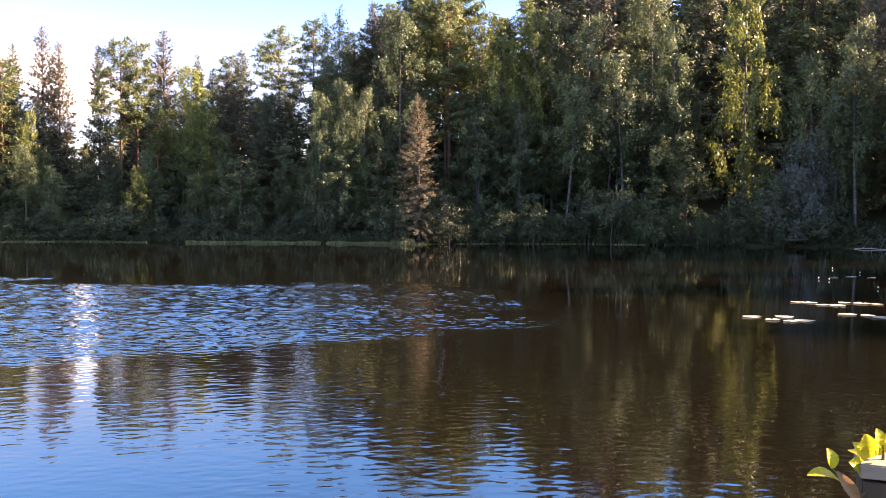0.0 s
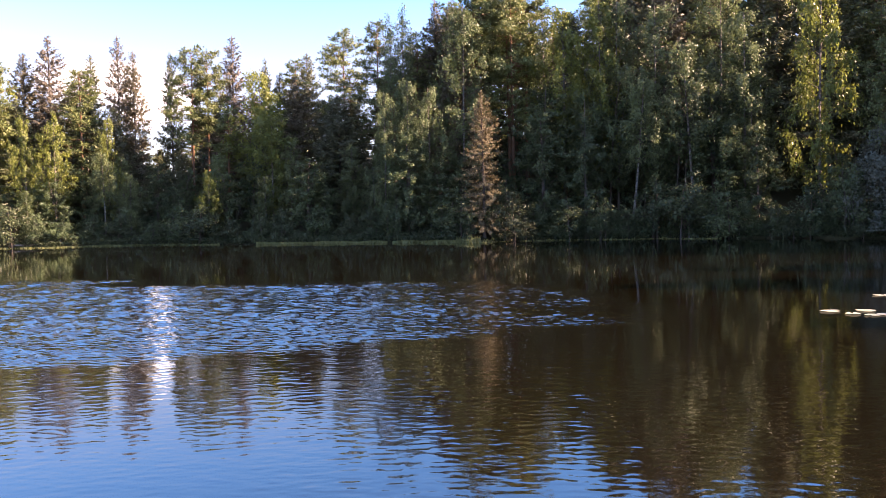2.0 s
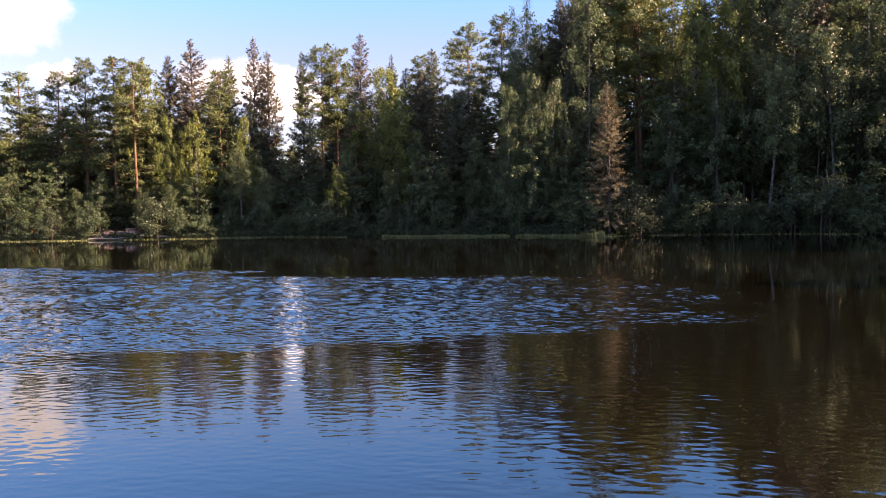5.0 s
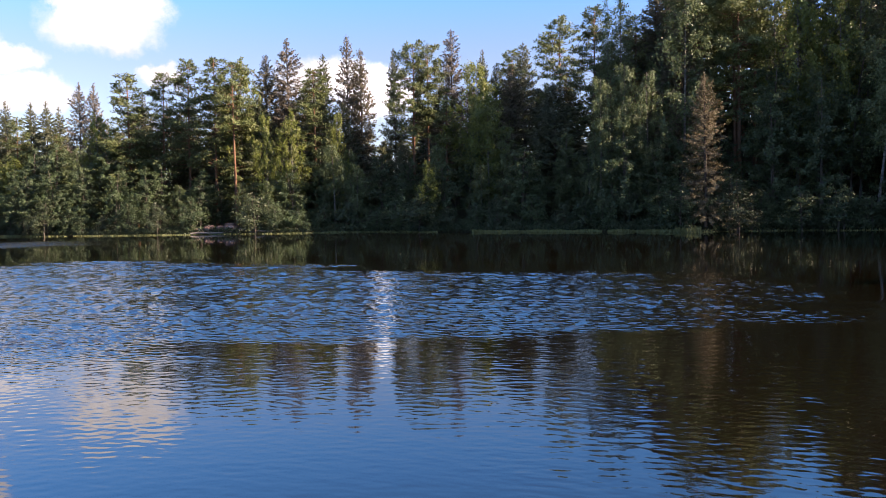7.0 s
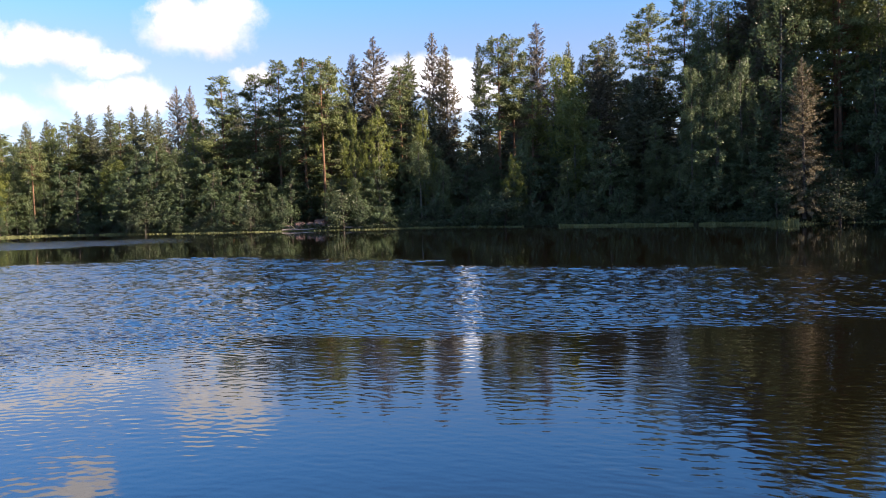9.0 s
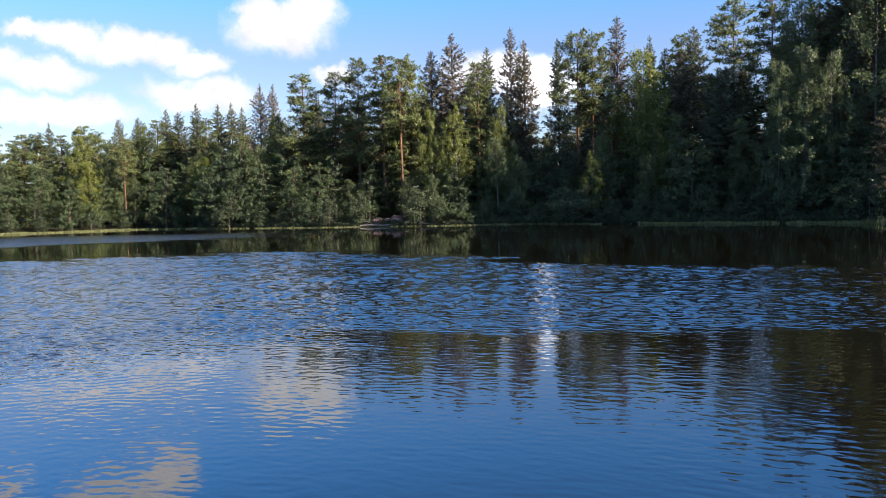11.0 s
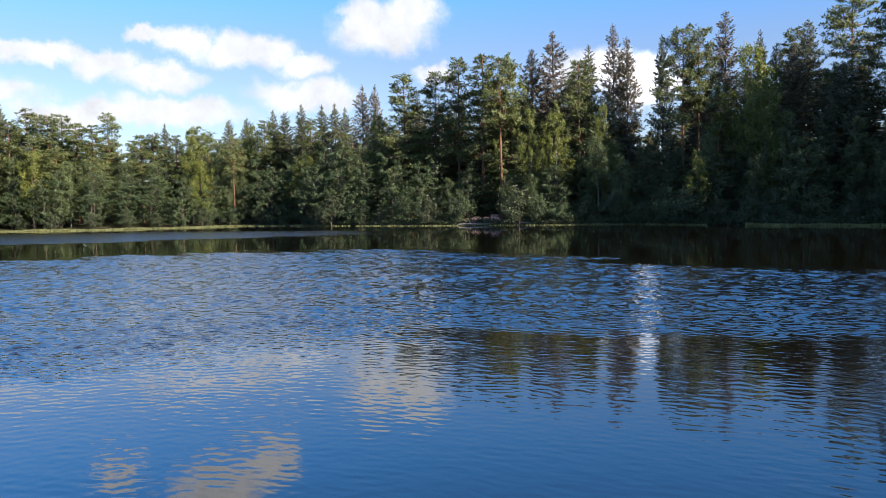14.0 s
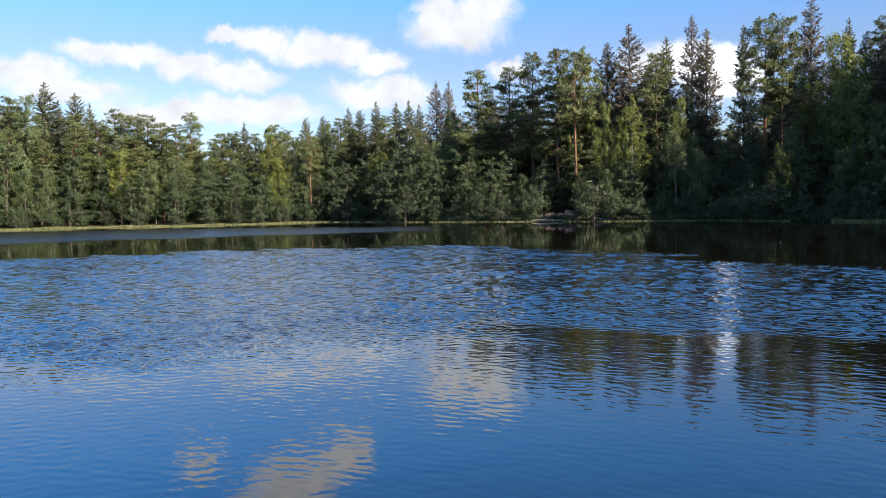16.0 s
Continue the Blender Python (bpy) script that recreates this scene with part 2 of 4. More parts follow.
def lake(name):
    """The lake's surface: real ripples where it is seen from the jetty, flat elsewhere."""
    rng = np.random.default_rng(8)
    cols = np.arange(-31.0, 74.01, 0.23)
    radii = [0.002, 2.0, 4.0, 5.5]
    while radii[-1] < 49:
        radii.append(radii[-1] + min(0.085, max(0.05, radii[-1] ** 2 * 0.00025)))
    radii += list(np.arange(49.8, 58, 0.8)) + list(np.arange(58.2, 101, 0.25)) + list(np.arange(102, 118, 1.0))
    edge = np.array([shore(a) + 0.5 for a in cols])
    R = np.minimum(np.repeat(np.array(radii)[None, :], len(cols), 0), edge[:, None])
    A = np.repeat(cols[:, None], R.shape[1], 1)
    X, Y = -np.sin(np.radians(A)) * R, np.cos(np.radians(A)) * R

    def drift(count, lo, hi, sx, sy):
        out = np.zeros_like(X)
        for _ in range(count):
            k = 2 * math.pi / rng.uniform(lo, hi)
            th = rng.uniform(0, 6.283)
            out += np.sin(k * (math.cos(th) * X * sx + math.sin(th) * Y * sy) + rng.uniform(0, 6.283))
        return out / math.sqrt(count)

    fray = drift(10, 1.5, 6.0, 0.35, 1.0) * 0.9 + drift(8, 5.0, 14.0, 0.6, 1.0) * 0.7
    D = R + fray
    far = 17.5 + 8.0 * smooth(A, -12, 6) + 15.0 * smooth(A, 14, 48)
    near = 17.0 - 4.4 * smooth(A, -12, 12)
    lane = (1 - smooth(D - far, -1.8, 1.8)) * smooth(D - near, -1.4, 1.6) * smooth(A + fray * 2.4, -17, -2)
    mild = (1 - smooth(D, 11, 22)) * (0.45 + 0.55 * smooth(A, -14, 4)) * smooth(R, 2, 5) * (0.45 + 0.55 * smooth(R, 6, 11) + 0.5 * (1 - smooth(A, 8, 20)) * (1 - smooth(R, 8, 12)))
    band = smooth(D, 59, 63) * (1 - smooth(D - 29 - A, -2, 3)) * smooth(A, 39, 46)
    gust = np.clip(1 + 0.22 * drift(12, 1.2, 5.0, 0.5, 1.0), 0.25, 2.0)
    slope = (0.004 + MILD * mild + LANE * (1 - 0.12 * smooth(A, 27, 52)) * lane + 0.06 * band) * gust * smooth(A, -31, -29.5) * (1 - smooth(A, 72.5, 74))
    spacing = np.maximum(np.maximum(np.gradient(R, axis=1), 0.01), R * math.radians(0.23) * 0.5)
    Z = np.zeros_like(X)
    power = np.zeros_like(X)
    favoured = 0.10 + 0.0042 * R
    count = 170
    for i in range(count):
        length = 0.12 * (11.0 ** rng.random())
        k = 2 * math.pi / length
        th = math.radians(rng.uniform(30, 200))
        seen = smooth(length / spacing, 1.9, 2.8) * np.exp(-(np.log(length / favoured) / 0.42) ** 2) * np.exp(-((math.degrees(th) - 95 - 0.75 * A) / 40) ** 2)
        power += seen * seen
        Z += seen / k * np.sin(k * (math.cos(th) * X + math.sin(th) * Y) + rng.uniform(0, 6.283))
    Z *= slope * np.sqrt(2.0 / np.maximum(power, 0.5))
    n, m = R.shape
    verts = np.stack([X, Y, Z], axis=2).reshape(-1, 3)
    grid = np.arange(n * m).reshape(n, m)
    quads = np.stack([grid[:-1, :-1], grid[:-1, 1:], grid[1:, 1:], grid[1:, :-1]], axis=2)
    wet = (R[:-1, 1:] > R[:-1, :-1]) & (R[1:, 1:] > R[1:, :-1])
    quads = quads[wet]
    rough = (0.012 + 0.065 * mild + 0.42 * lane + 0.5 * band).reshape(-1)
    chop = (0.03 + (0.02 + 0.07 * smooth(A, 32, 52)) * lane + 0.22 * band).reshape(-1)
    # the rest of the round, out of the wind
    rest = np.linspace(73.6, 329.4, 160)
    o = len(verts)
    more = [(0.0, 0.0, -0.006)]
    for a in rest:
        for f in (0.3, 1.0):
            more.append((*on_plan(a, (shore(a) + 0.5) * f), -0.006))
    verts = np.concatenate([verts, np.array(more)])
    rough = np.concatenate([rough, np.full(len(more), 0.02)])
    chop = np.concatenate([chop, np.full(len(more), 0.03)])
    tri, big = [], []
    for i in range(len(rest) - 1):
        p = o + 1 + 2 * i
        tri.append((o, p, p + 2))
        big.append((p, p + 1, p + 3, p + 2))
    quads = np.concatenate([quads, np.array(big)])
    tri = np.array(tri)
    me = bpy.data.meshes.new(name)
    me.vertices.add(len(verts))
    me.vertices.foreach_set("co", verts.astype(np.float32).ravel())
    me.loops.add(quads.size + tri.size)
    me.loops.foreach_set("vertex_index", np.concatenate([quads.ravel(), tri.ravel()]).astype(np.int32))
    me.polygons.add(len(quads) + len(tri))
    me.polygons.foreach_set("loop_start", np.concatenate([np.arange(len(quads)) * 4, quads.size + np.arange(len(tri)) * 3]).astype(np.int32))
    me.polygons.foreach_set("use_smooth", [True] * (len(quads) + len(tri)))
    me.update(calc_edges=True)
    me.attributes.new("ruffle", "FLOAT", "POINT").data.foreach_set("value", rough.astype(np.float32))
    me.attributes.new("chop", "FLOAT", "POINT").data.foreach_set("value", chop.astype(np.float32))
    me.materials.append(WATER)
    return new(name, me)


MILD, LANE = 0.0235, 0.165               # steepness of the ripples
water = lake("water")
tagged(water, "dark peaty lake water with wind ripples", "water", kind="structure")

# ---------------------------------------------------------------- trees


def tube(path, radii, sides=6):
    """A round stem along a path: vertices and faces."""
    verts, faces = [], []
    for k, (p, r) in enumerate(zip(path, radii)):
        p = Vector(p)
        ahead = Vector(path[min(k + 1, len(path) - 1)]) - Vector(path[max(k - 1, 0)])
        q = ahead.to_track_quat("Z", "Y")
        for s in range(sides):
            a = 2 * math.pi * s / sides
            verts.append(p + q @ Vector((r * math.cos(a), r * math.sin(a), 0)))
    for k in range(len(path) - 1):
        for s in range(sides):
            s2 = (s + 1) % sides
            faces.append((k * sides + s, k * sides + s2, (k + 1) * sides + s2, (k + 1) * sides + s))
    faces.append(tuple(range((len(path) - 1) * sides, len(path) * sides)))
    return verts, faces


def joined(pieces):
    verts, faces = [], []
    for v, f in pieces:
        o = len(verts)
        verts += v
        faces += [tuple(i + o for i in q) for q in f]
    return verts, faces


def unit(v):
    return v / np.maximum(np.linalg.norm(v, axis=1, keepdims=True), 1e-6)


def sprays(name, at, along, facing, length, width, rng, parent, material, fold=0.2):
    """Many small pointed leaves or needle sprays: one pointed blade each."""
    n = len(at)
    along = unit(along)
    side = unit(np.cross(along, unit(facing) + rng.normal(size=(n, 3)) * 0.3))
    up = np.cross(side, along)
    length, width = np.asarray(length).reshape(-1, 1), np.asarray(width).reshape(-1, 1)
    root = at + up * width * fold
    v = np.stack([root + side * width * 0.55, at + along * length, root - side * width * 0.55], axis=1).reshape(-1, 3)
    me = bpy.data.meshes.new(name)
    me.vertices.add(3 * n)
    me.vertices.foreach_set("co", v.ravel())
    me.loops.add(3 * n)
    me.polygons.add(n)
    me.loops.foreach_set("vertex_index", np.arange(3 * n))
    me.polygons.foreach_set("loop_start", np.arange(n) * 3)
    me.update(calc_edges=True)
    me.materials.append(material)
    ob = new(name, me)
    ob.parent = parent
    return ob


def stem(height, r0, bend, rng, sides=7, levels=9, top=0.02):
    path, radii = [], []
    ax, ay = rng.uniform(-1, 1, 2) * bend
    for k in range(levels + 1):
        f = k / levels
        path.append((ax * f * f * height + 0.04 * math.sin(5 * f + ax * 9), ay * f * f * height + 0.04 * math.cos(4 * f), height * f - (0.3 if k == 0 else 0)))
        radii.append(r0 * (1.25 if k == 0 else 1 - 0.92 * f) + top)
    return path, radii


def at_height(path, z):
    p = np.array(path)
    return np.array([np.interp(z, p[:, 2], p[:, 0]), np.interp(z, p[:, 2], p[:, 1]), z])


def spruce(seed, material, fat=1.0, thin=0.0, name="spruce_tree", bark=None, clear=0.0, blade=1.0):
    """A Norway spruce 20 m high: many drooping boughs with lifted tips and hanging sprays."""
    rng = np.random.default_rng(seed)
    root = new(name)
    path, radii = stem(20.0, 0.19, 0.006, rng)
    pieces = [tube(path, radii)]
    at, along, face, ln, wd = [], [], [], [], []
    lumps = rng.uniform(0, 6.283, 4)
    z = rng.uniform(0.8, 2.0) + clear
    while z < 19.7:
        f = z / 20.0
        lump = 1 + 0.13 * math.sin(z * 1.9 + lumps[0]) + 0.10 * math.sin(z * 4.3 + lumps[1])
        reach = fat * (3.0 * (1 - math.exp(-3.0 * (1 - f))) + 0.05) * lump
        boughs = int(rng.integers(5, 8)) if f < 0.92 else 5
        turn = rng.uniform(0, 6.28)
        for b in range(boughs):
            if rng.random() < thin:
                continue
            a = turn + 6.283 * b / boughs + rng.normal() * 0.3
            side = 1 + 0.16 * math.sin(a + lumps[2] + 0.35 * z)
            l = reach * side * rng.uniform(0.55, 1.15)
            out = np.array([math.cos(a), math.sin(a), 0])
            droop = rng.uniform(0.15, 0.75) * (1 - f) + 0.12 - 0.75 * f * f
            base = at_height(path, min(19.9, z + rng.normal() * 0.16))
            n = max(3, int(l * 6.5 / blade)) + (2 if f > 0.6 else 0)
            s = np.sqrt(np.linspace(0.04, 1, n))[:, None]
            pts = base + out * l * s + np.array([0, 0, -1.0]) * l * (droop * s ** 1.2 - 0.20 * s ** 4)
            if f < 0.8 and b % 2 == 0:
                pieces.append(tube([tuple(base), tuple(pts[-1])], [0.030 * (1 - f) + 0.010, 0.005], 3))
            for rep in range(2):
                j = rng.normal(size=pts.shape)
                at.append(pts + j * (0.03 + 0.09 * (1 - f)))
                across = np.cross(out, [0, 0, 1]) * rng.normal(size=(n, 1)) * 0.7
                d = out * (0.75 if rep == 0 else 0.2) + across + np.array([0, 0, (-0.25 if rep == 0 else -1.0) + 0.6 * f]) + j * 0.22
                along.append(d)
                face.append(np.array([0, 0, 0.55]) + out * 0.8 + j * 0.3)
                size = blade * (0.15 + 0.26 * (1 - f) ** 0.5 + 0.16 * rng.random(n)) * (0.5 + 0.5 * min(1.0, 7 * (1 - f)))
                ln.append(size)
                wd.append(size * (0.42 if rep == 0 else 0.32))
        z += rng.uniform(0.22, 0.42) * (1 - 0.45 * f) * (0.6 + 0.4 * blade)
    v, fc = joined(pieces)
    mesh_object("trunk", v, fc, bark or BARK, root, True)
    sprays("crown", np.concatenate(at), np.concatenate(along), np.concatenate(face), np.concatenate(ln), np.concatenate(wd), rng, root, material)
    return root


def pine(seed, name="pine_tree", clear=0.5, material=None, cone=0.5, girth=1.0, blade=1.0):
    """A Scots pine 20 m high: bare red stem below, rising boughs that end in tufts of needles."""
    rng = np.random.default_rng(seed)
    root = new(name)
    path, radii = stem(19.7, 0.19, 0.012, rng)
    pieces = [tube(path, radii)]
    at, along, face, ln, wd = [], [], [], [], []
    z = 20 * clear * rng.uniform(0.9, 1.0)
    while z < 19.75:
        f = min(max((z / 20.0 - clear) / (1 - clear), 0.0), 1.0)
        dome = math.sin(math.pi * (0.30 + 0.66 * f)) ** 0.8
        taper = (1 - f) ** 0.75
        reach = girth * (0.30 + 2.7 * (cone * taper + (1 - cone) * dome)) * rng.uniform(0.75, 1.1)
        for b in range(int(rng.integers(5, 8))):
            a = rng.uniform(0, 6.283)
            l = reach * rng.uniform(0.5, 1.15)
            out = np.array([math.cos(a), math.sin(a), 0])
            base = at_height(path, z + rng.normal() * 0.1)
            lift = rng.uniform(-0.25, 0.25) + 0.55 * f
            tip = base + out * l + np.array([0, 0, lift * l])
            pieces.append(tube([tuple(base), tuple(base * .5 + tip * .5 - np.array([0, 0, .10 * l])), tuple(tip)], [0.045 * (1 - .6 * f), 0.025, 0.008], 3))
            tufts = max(1, int(round(l * 1.9)))
            for k in range(tufts):
                s = 1.0 - 0.62 * k / max(1, tufts) * rng.uniform(0.7, 1.1)
                c = base + (tip - base) * s + rng.normal(size=3) * np.array([0.16, 0.16, 0.10]) * (0.4 + l * .3) * (k > 0)
                n = int(24 / blade)
                q = unit(rng.normal(size=(n, 3)) + out * 0.35 + np.array([0, 0, 0.35]))
                puff = rng.uniform(0.75, 1.25) * (0.55 + 0.45 * min(1.0, l))
                at.append(c + q * np.array([0.50, 0.50, 0.20]) * puff * rng.uniform(0.15, 1.0, (n, 1)))
                along.append(q * np.array([1.0, 1.0, 0.8]) + rng.normal(size=(n, 3)) * 0.45)
                face.append(q * 0.8 + out * 0.4 + np.array([0, 0, 0.6]))
                size = blade * rng.uniform(0.20, 0.42, n)
                ln.append(size)
                wd.append(size * 0.34)
        z += rng.uniform(0.42, 0.80)
    for k in range(9):
        z = rng.uniform(4, 20 * clear)
        base = at_height(path, z)
        a = rng.uniform(0, 6.28)
        pieces.append(tube([tuple(base), tuple(base + np.array([math.cos(a), math.sin(a), rng.uniform(-0.2, 0.2)]) * rng.uniform(.4, 1.5))], [0.02, 0.006], 3))
    v, fc = joined(pieces)
    mesh_object("trunk", v, fc, PINE_BARK, root, True)
    sprays("crown", np.concatenate(at), np.concatenate(along), np.concatenate(face), np.concatenate(ln), np.concatenate(wd), rng, root, material or PINE)
    return root


def broadleaf(seed, name, material, bark, height=15.0, spread=2.6, low=0.22, leaves=9000, leaf=0.16, droop=0.5, stems=1, r0=0.10, lean=0.015, strands=0.0):
    """A birch, alder or willow: limbs with side twigs, small leaves along the twigs; strands: share of the leaves on hanging twigs."""
    rng = np.random.default_rng(seed)
    root = new(name)
    pieces, arms, starts, ends, weights = [], [], [], [], []
    for s in range(stems):
        path, radii = stem(height * (1 if s == 0 else rng.uniform(0.65, 0.95)), r0 * (1 if stems == 1 else 0.7), lean if stems == 1 else 0.09, rng)
        shift = np.array([*rng.normal(size=2) * (0.0 if stems == 1 else 0.35), 0])
        path = [tuple(np.array(p) + shift) for p in path]
        pieces.append(tube(path, radii, 6))
        limbs = int((32 if stems == 1 else 19) * height / 15) + 6
        for k in range(limbs):
            f = low + (1 - low) * (k + rng.random()) / limbs
            base = at_height(path, f * path[-1][2])
            a = k * 2.4 + rng.normal() * 0.4
            g = (f - low) / (1 - low)
            l = spread * (0.35 + 0.9 * math.sin(math.pi * (0.18 + 0.74 * g))) * (1 - 0.35 * g) * rng.uniform(0.45, 1.15)
            out = np.array([math.cos(a), math.sin(a), rng.uniform(0.35, 0.95)])
            mid = base + out * l * 0.6
            tip = mid + np.array([math.cos(a), math.sin(a), -droop * 0.6]) * l * 0.45
            arms.append(tube([tuple(base), tuple(mid), tuple(tip)], [r0 * 0.30 * (1 - .6 * g) + .008, r0 * 0.15 * (1 - .6 * g) + .006, 0.005], 3))
            for c in range(8):
                s2 = rng.uniform(0.25, 1.0)
                p = base + (mid - base) * s2 / 0.6 if s2 < 0.6 else mid + (tip - mid) * (s2 - 0.6) / 0.4
                d = unit((out * 0.6 + rng.normal(size=3) * 0.8 - np.array([0, 0, 0.35 * droop]))[None])[0]
                w = rng.uniform(0.3, 0.8) * (0.5 + 0.35 * l)
                starts.append(p)
                ends.append(p + d * w)
                weights.append(w * rng.uniform(0.4, 1.0))
    starts, ends, weights = np.array(starts), np.array(ends), np.array(weights)
    pick = rng.choice(len(starts), size=leaves, p=weights / weights.sum())
    s = rng.random((leaves, 1)) ** 0.7
    way = (ends - starts)[pick]
    q = unit(rng.normal(size=(leaves, 3)) + np.array([0, 0, 0.3]))
    at = starts[pick] + way * s + q * (0.10 + 0.16 * rng.random((leaves, 1)))
    hang = (rng.random(leaves) < strands) * rng.random(leaves) * (0.5 + 1.3 * rng.random(len(starts))[pick])
    at[:, 2] -= hang + np.abs(rng.normal(size=leaves)) * droop * 0.12
    at[:, 2] = np.maximum(at[:, 2], 0.12)
    along = way * 0.5 + rng.normal(size=(leaves, 3)) * 0.6 + np.array([0, 0, -0.7 * droop])
    outward = unit(at * np.array([1.0, 1.0, 0.0]) + 1e-4)
    size = leaf * rng.uniform(0.6, 1.3, leaves)
    dark = sum(len(p[1]) for p in pieces)
    v, fc = joined(pieces + arms)
    ob = mesh_object("trunk", v, fc, bark, root, True)
    ob.data.materials.append(BARK)
    ob.data.polygons.foreach_set("material_index", [0] * dark + [1] * (len(fc) - dark))
    sprays("crown", at, along, q * 0.55 + outward * 0.7 + np.array([0, 0, 0.4]), size, size * 0.8, rng, root, material)
    return root


KINDS = {}


def breed(kind, makers, label, tall):
    KINDS[kind] = [list(makers), [None] * len(makers), label, tall]


breed("spruce", [lambda s=s, f=f, th=th: spruce(s, SPRUCE, f, th) for s, f, th in ((11, 1.0, 0.08), (12, 0.85, 0.14), (13, 1.15, 0.06), (14, 0.75, 0.12))],
      "dark green spruce with drooping boughs", 20.0)
breed("brown_spruce", [lambda s=s, f=f: spruce(s, SPRUCE_BROWN, f, 0.12) for s, f in ((15, 0.9), (16, 1.1))], "brownish green spruce with hanging boughs", 20.0)
breed("pale_spruce", [lambda s=s: spruce(s, SPRUCE_PALE, 0.9, 0.30) for s in (21, 22)], "thin greyish spruce with sparse boughs", 20.0)
breed("pine", [lambda s=s, c=c, k=k: pine(s, clear=c, cone=k) for s, c, k in ((31, 0.50, 0.4), (32, 0.40, 0.6), (33, 0.60, 0.3), (34, 0.34, 0.7))],
      "tall pine with a bare reddish trunk", 20.0)
breed("young_pine", [lambda s=s, c=c: pine(s, clear=c, cone=0.85, girth=0.95) for s, c in ((35, 0.22), (36, 0.30))],
      "full green pine with a pointed crown", 20.0)
breed("sparse_pine", [lambda: pine(37, clear=0.66, cone=0.45, girth=1.15)], "gnarled pine with a sparse open crown", 20.0)
breed("birch", [lambda s=s: broadleaf(s, "birch_tree", BIRCH, BIRCH_BARK, 19.0, 3.1, 0.10, 11500, 0.17, 0.9, strands=0.6) for s in (41, 42, 43)],
      "leafy green birch with a white trunk", 19.0)
breed("alder", [lambda s=s: broadleaf(s, "alder_tree", ALDER, BARK, 13.0, 3.2, 0.04, 10500, 0.175, 0.3, 2, 0.11) for s in (51, 52, 53)],
      "dense dark green alder at the water", 13.0)
breed("bush", [lambda s=s: broadleaf(s, "willow_bush", WILLOW if s == 62 else ALDER, BARK, 4.2, 1.7, 0.02, 4200, 0.14, 0.5, 5, 0.05) for s in (61, 62, 63)],
      "low leafy bush on the lake's edge", 4.2)
breed("young_birch", [lambda s=s: broadleaf(s, "birch_tree", YOUNG, BIRCH_BARK, 12.0, 2.5, 0.14, 9000, 0.16, 0.6, strands=0.3) for s in (47, 48)],
      "young birch with bright yellow-green leaves", 12.0)
breed("bare", [lambda s=s: broadleaf(s, "birch_tree", BIRCH, BIRCH_BARK, 14.0, 2.2, 0.42, 6500, 0.16, 0.8, 1, 0.12, 0.03, 0.5) for s in (45, 46)],
      "slender birch with a long bare pale trunk", 14.0)
breed("feathery_birch", [lambda: broadleaf(49, "birch_tree", BIRCH, BIRCH_BARK, 19.0, 1.6, 0.3, 4200, 0.15, 1.0, strands=0.8)], "thin feathery birch against the sky", 19.0)
breed("grey_willow", [lambda: broadleaf(64, "willow_tree", SILVER, BARK, 9.0, 2.6, 0.05, 12000, 0.15, 1.2, 3, 0.10, strands=0.7)], "drooping grey-green willow over the water", 9.0)
breed("dry", [lambda: spruce(71, DRY, 1.0, 0.30, clear=0.3, blade=0.62)], "half-dead spruce with rusty brown needles", 20.0)
breed("inner_spruce", [lambda s=s: spruce(s, SPRUCE, 1.05, 0.05, blade=2.3) for s in (17, 18)], "dark spruce deep in the forest", 20.0)
breed("inner_alder", [lambda s=s: broadleaf(s, "alder_tree", ALDER, BARK, 13.0, 3.0, 0.03, 2400, 0.44, 0.3, 2, 0.11) for s in (54, 55)], "dark undergrowth tree inside the forest", 13.0)

place_rng = random.Random(5)


def plant(kind, a, back, height=None, top=None, wide=1.0, variant=None, label=None, lean=0.0):
    """A tree at az a, back metres behind the water's edge, of a height or with its top at an elevation."""
    makers, made, text, tall = KINDS[kind]
    r = shore(a) + back
    z = rise(a, back) - 0.05
    if top is not None:
        height = r * math.tan(radians(top)) + EYE - z
    k = place_rng.randrange(len(makers)) if variant is None else variant
    x, y = on_plan(a, r)
    s = height / tall
    w = s ** 0.75 * wide
    m = Matrix.LocRotScale((x, y, z), Euler((radians(lean), 0, place_rng.uniform(0, 6.283))), None)
    scale = Matrix.Diagonal((w, w, s, 1))
    if made[k] is None:
        made[k] = makers[k]()
        made[k].matrix_basis = m @ scale
        ob = made[k]
    else:
        p = made[k].scale
        ob = copy_thing(made[k], m @ scale @ Matrix.Diagonal((1 / p[0], 1 / p[1], 1 / p[2], 1)))
    tagged(ob, label or text, "bush" if kind == "bush" else "tree", "bushes on the lake shore" if kind == "bush" else "trees on the lake shore")
    return ob


# trees that make the skyline: az, elevation of the top, metres behind the water, width
for a, top, back, wide in ((13.7, 11.2, 18, 0.8), (15.5, 9.9, 20, 0.9), (16.5, 10.8, 20, 0.7), (22.6, 11.0, 14, 0.68), (27.4, 10.6, 17, 1.0),
                           (39.2, 7.9, 15, 1.0), (44.2, 6.9, 16, 0.9), (44.9, 7.2, 14, 0.9), (45.8, 7.1, 17, 1.0), (47.2, 7.1, 12, 1.0),
                           (48.3, 6.6, 15, 1.0), (49.1, 6.7, 13, 1.0), (50.8, 6.2, 20, 1.0), (52.0, 6.1, 20, 0.9), (56.1, 5.8, 26, 0.8),
                           (65.7, 6.9, 20, 0.9), (66.5, 7.5, 16, 1.0), (67.5, 6.9, 15, 1.2), (68.2, 8.1, 12, 1.25)):
    plant("spruce", a, back, top=top, wide=wide)
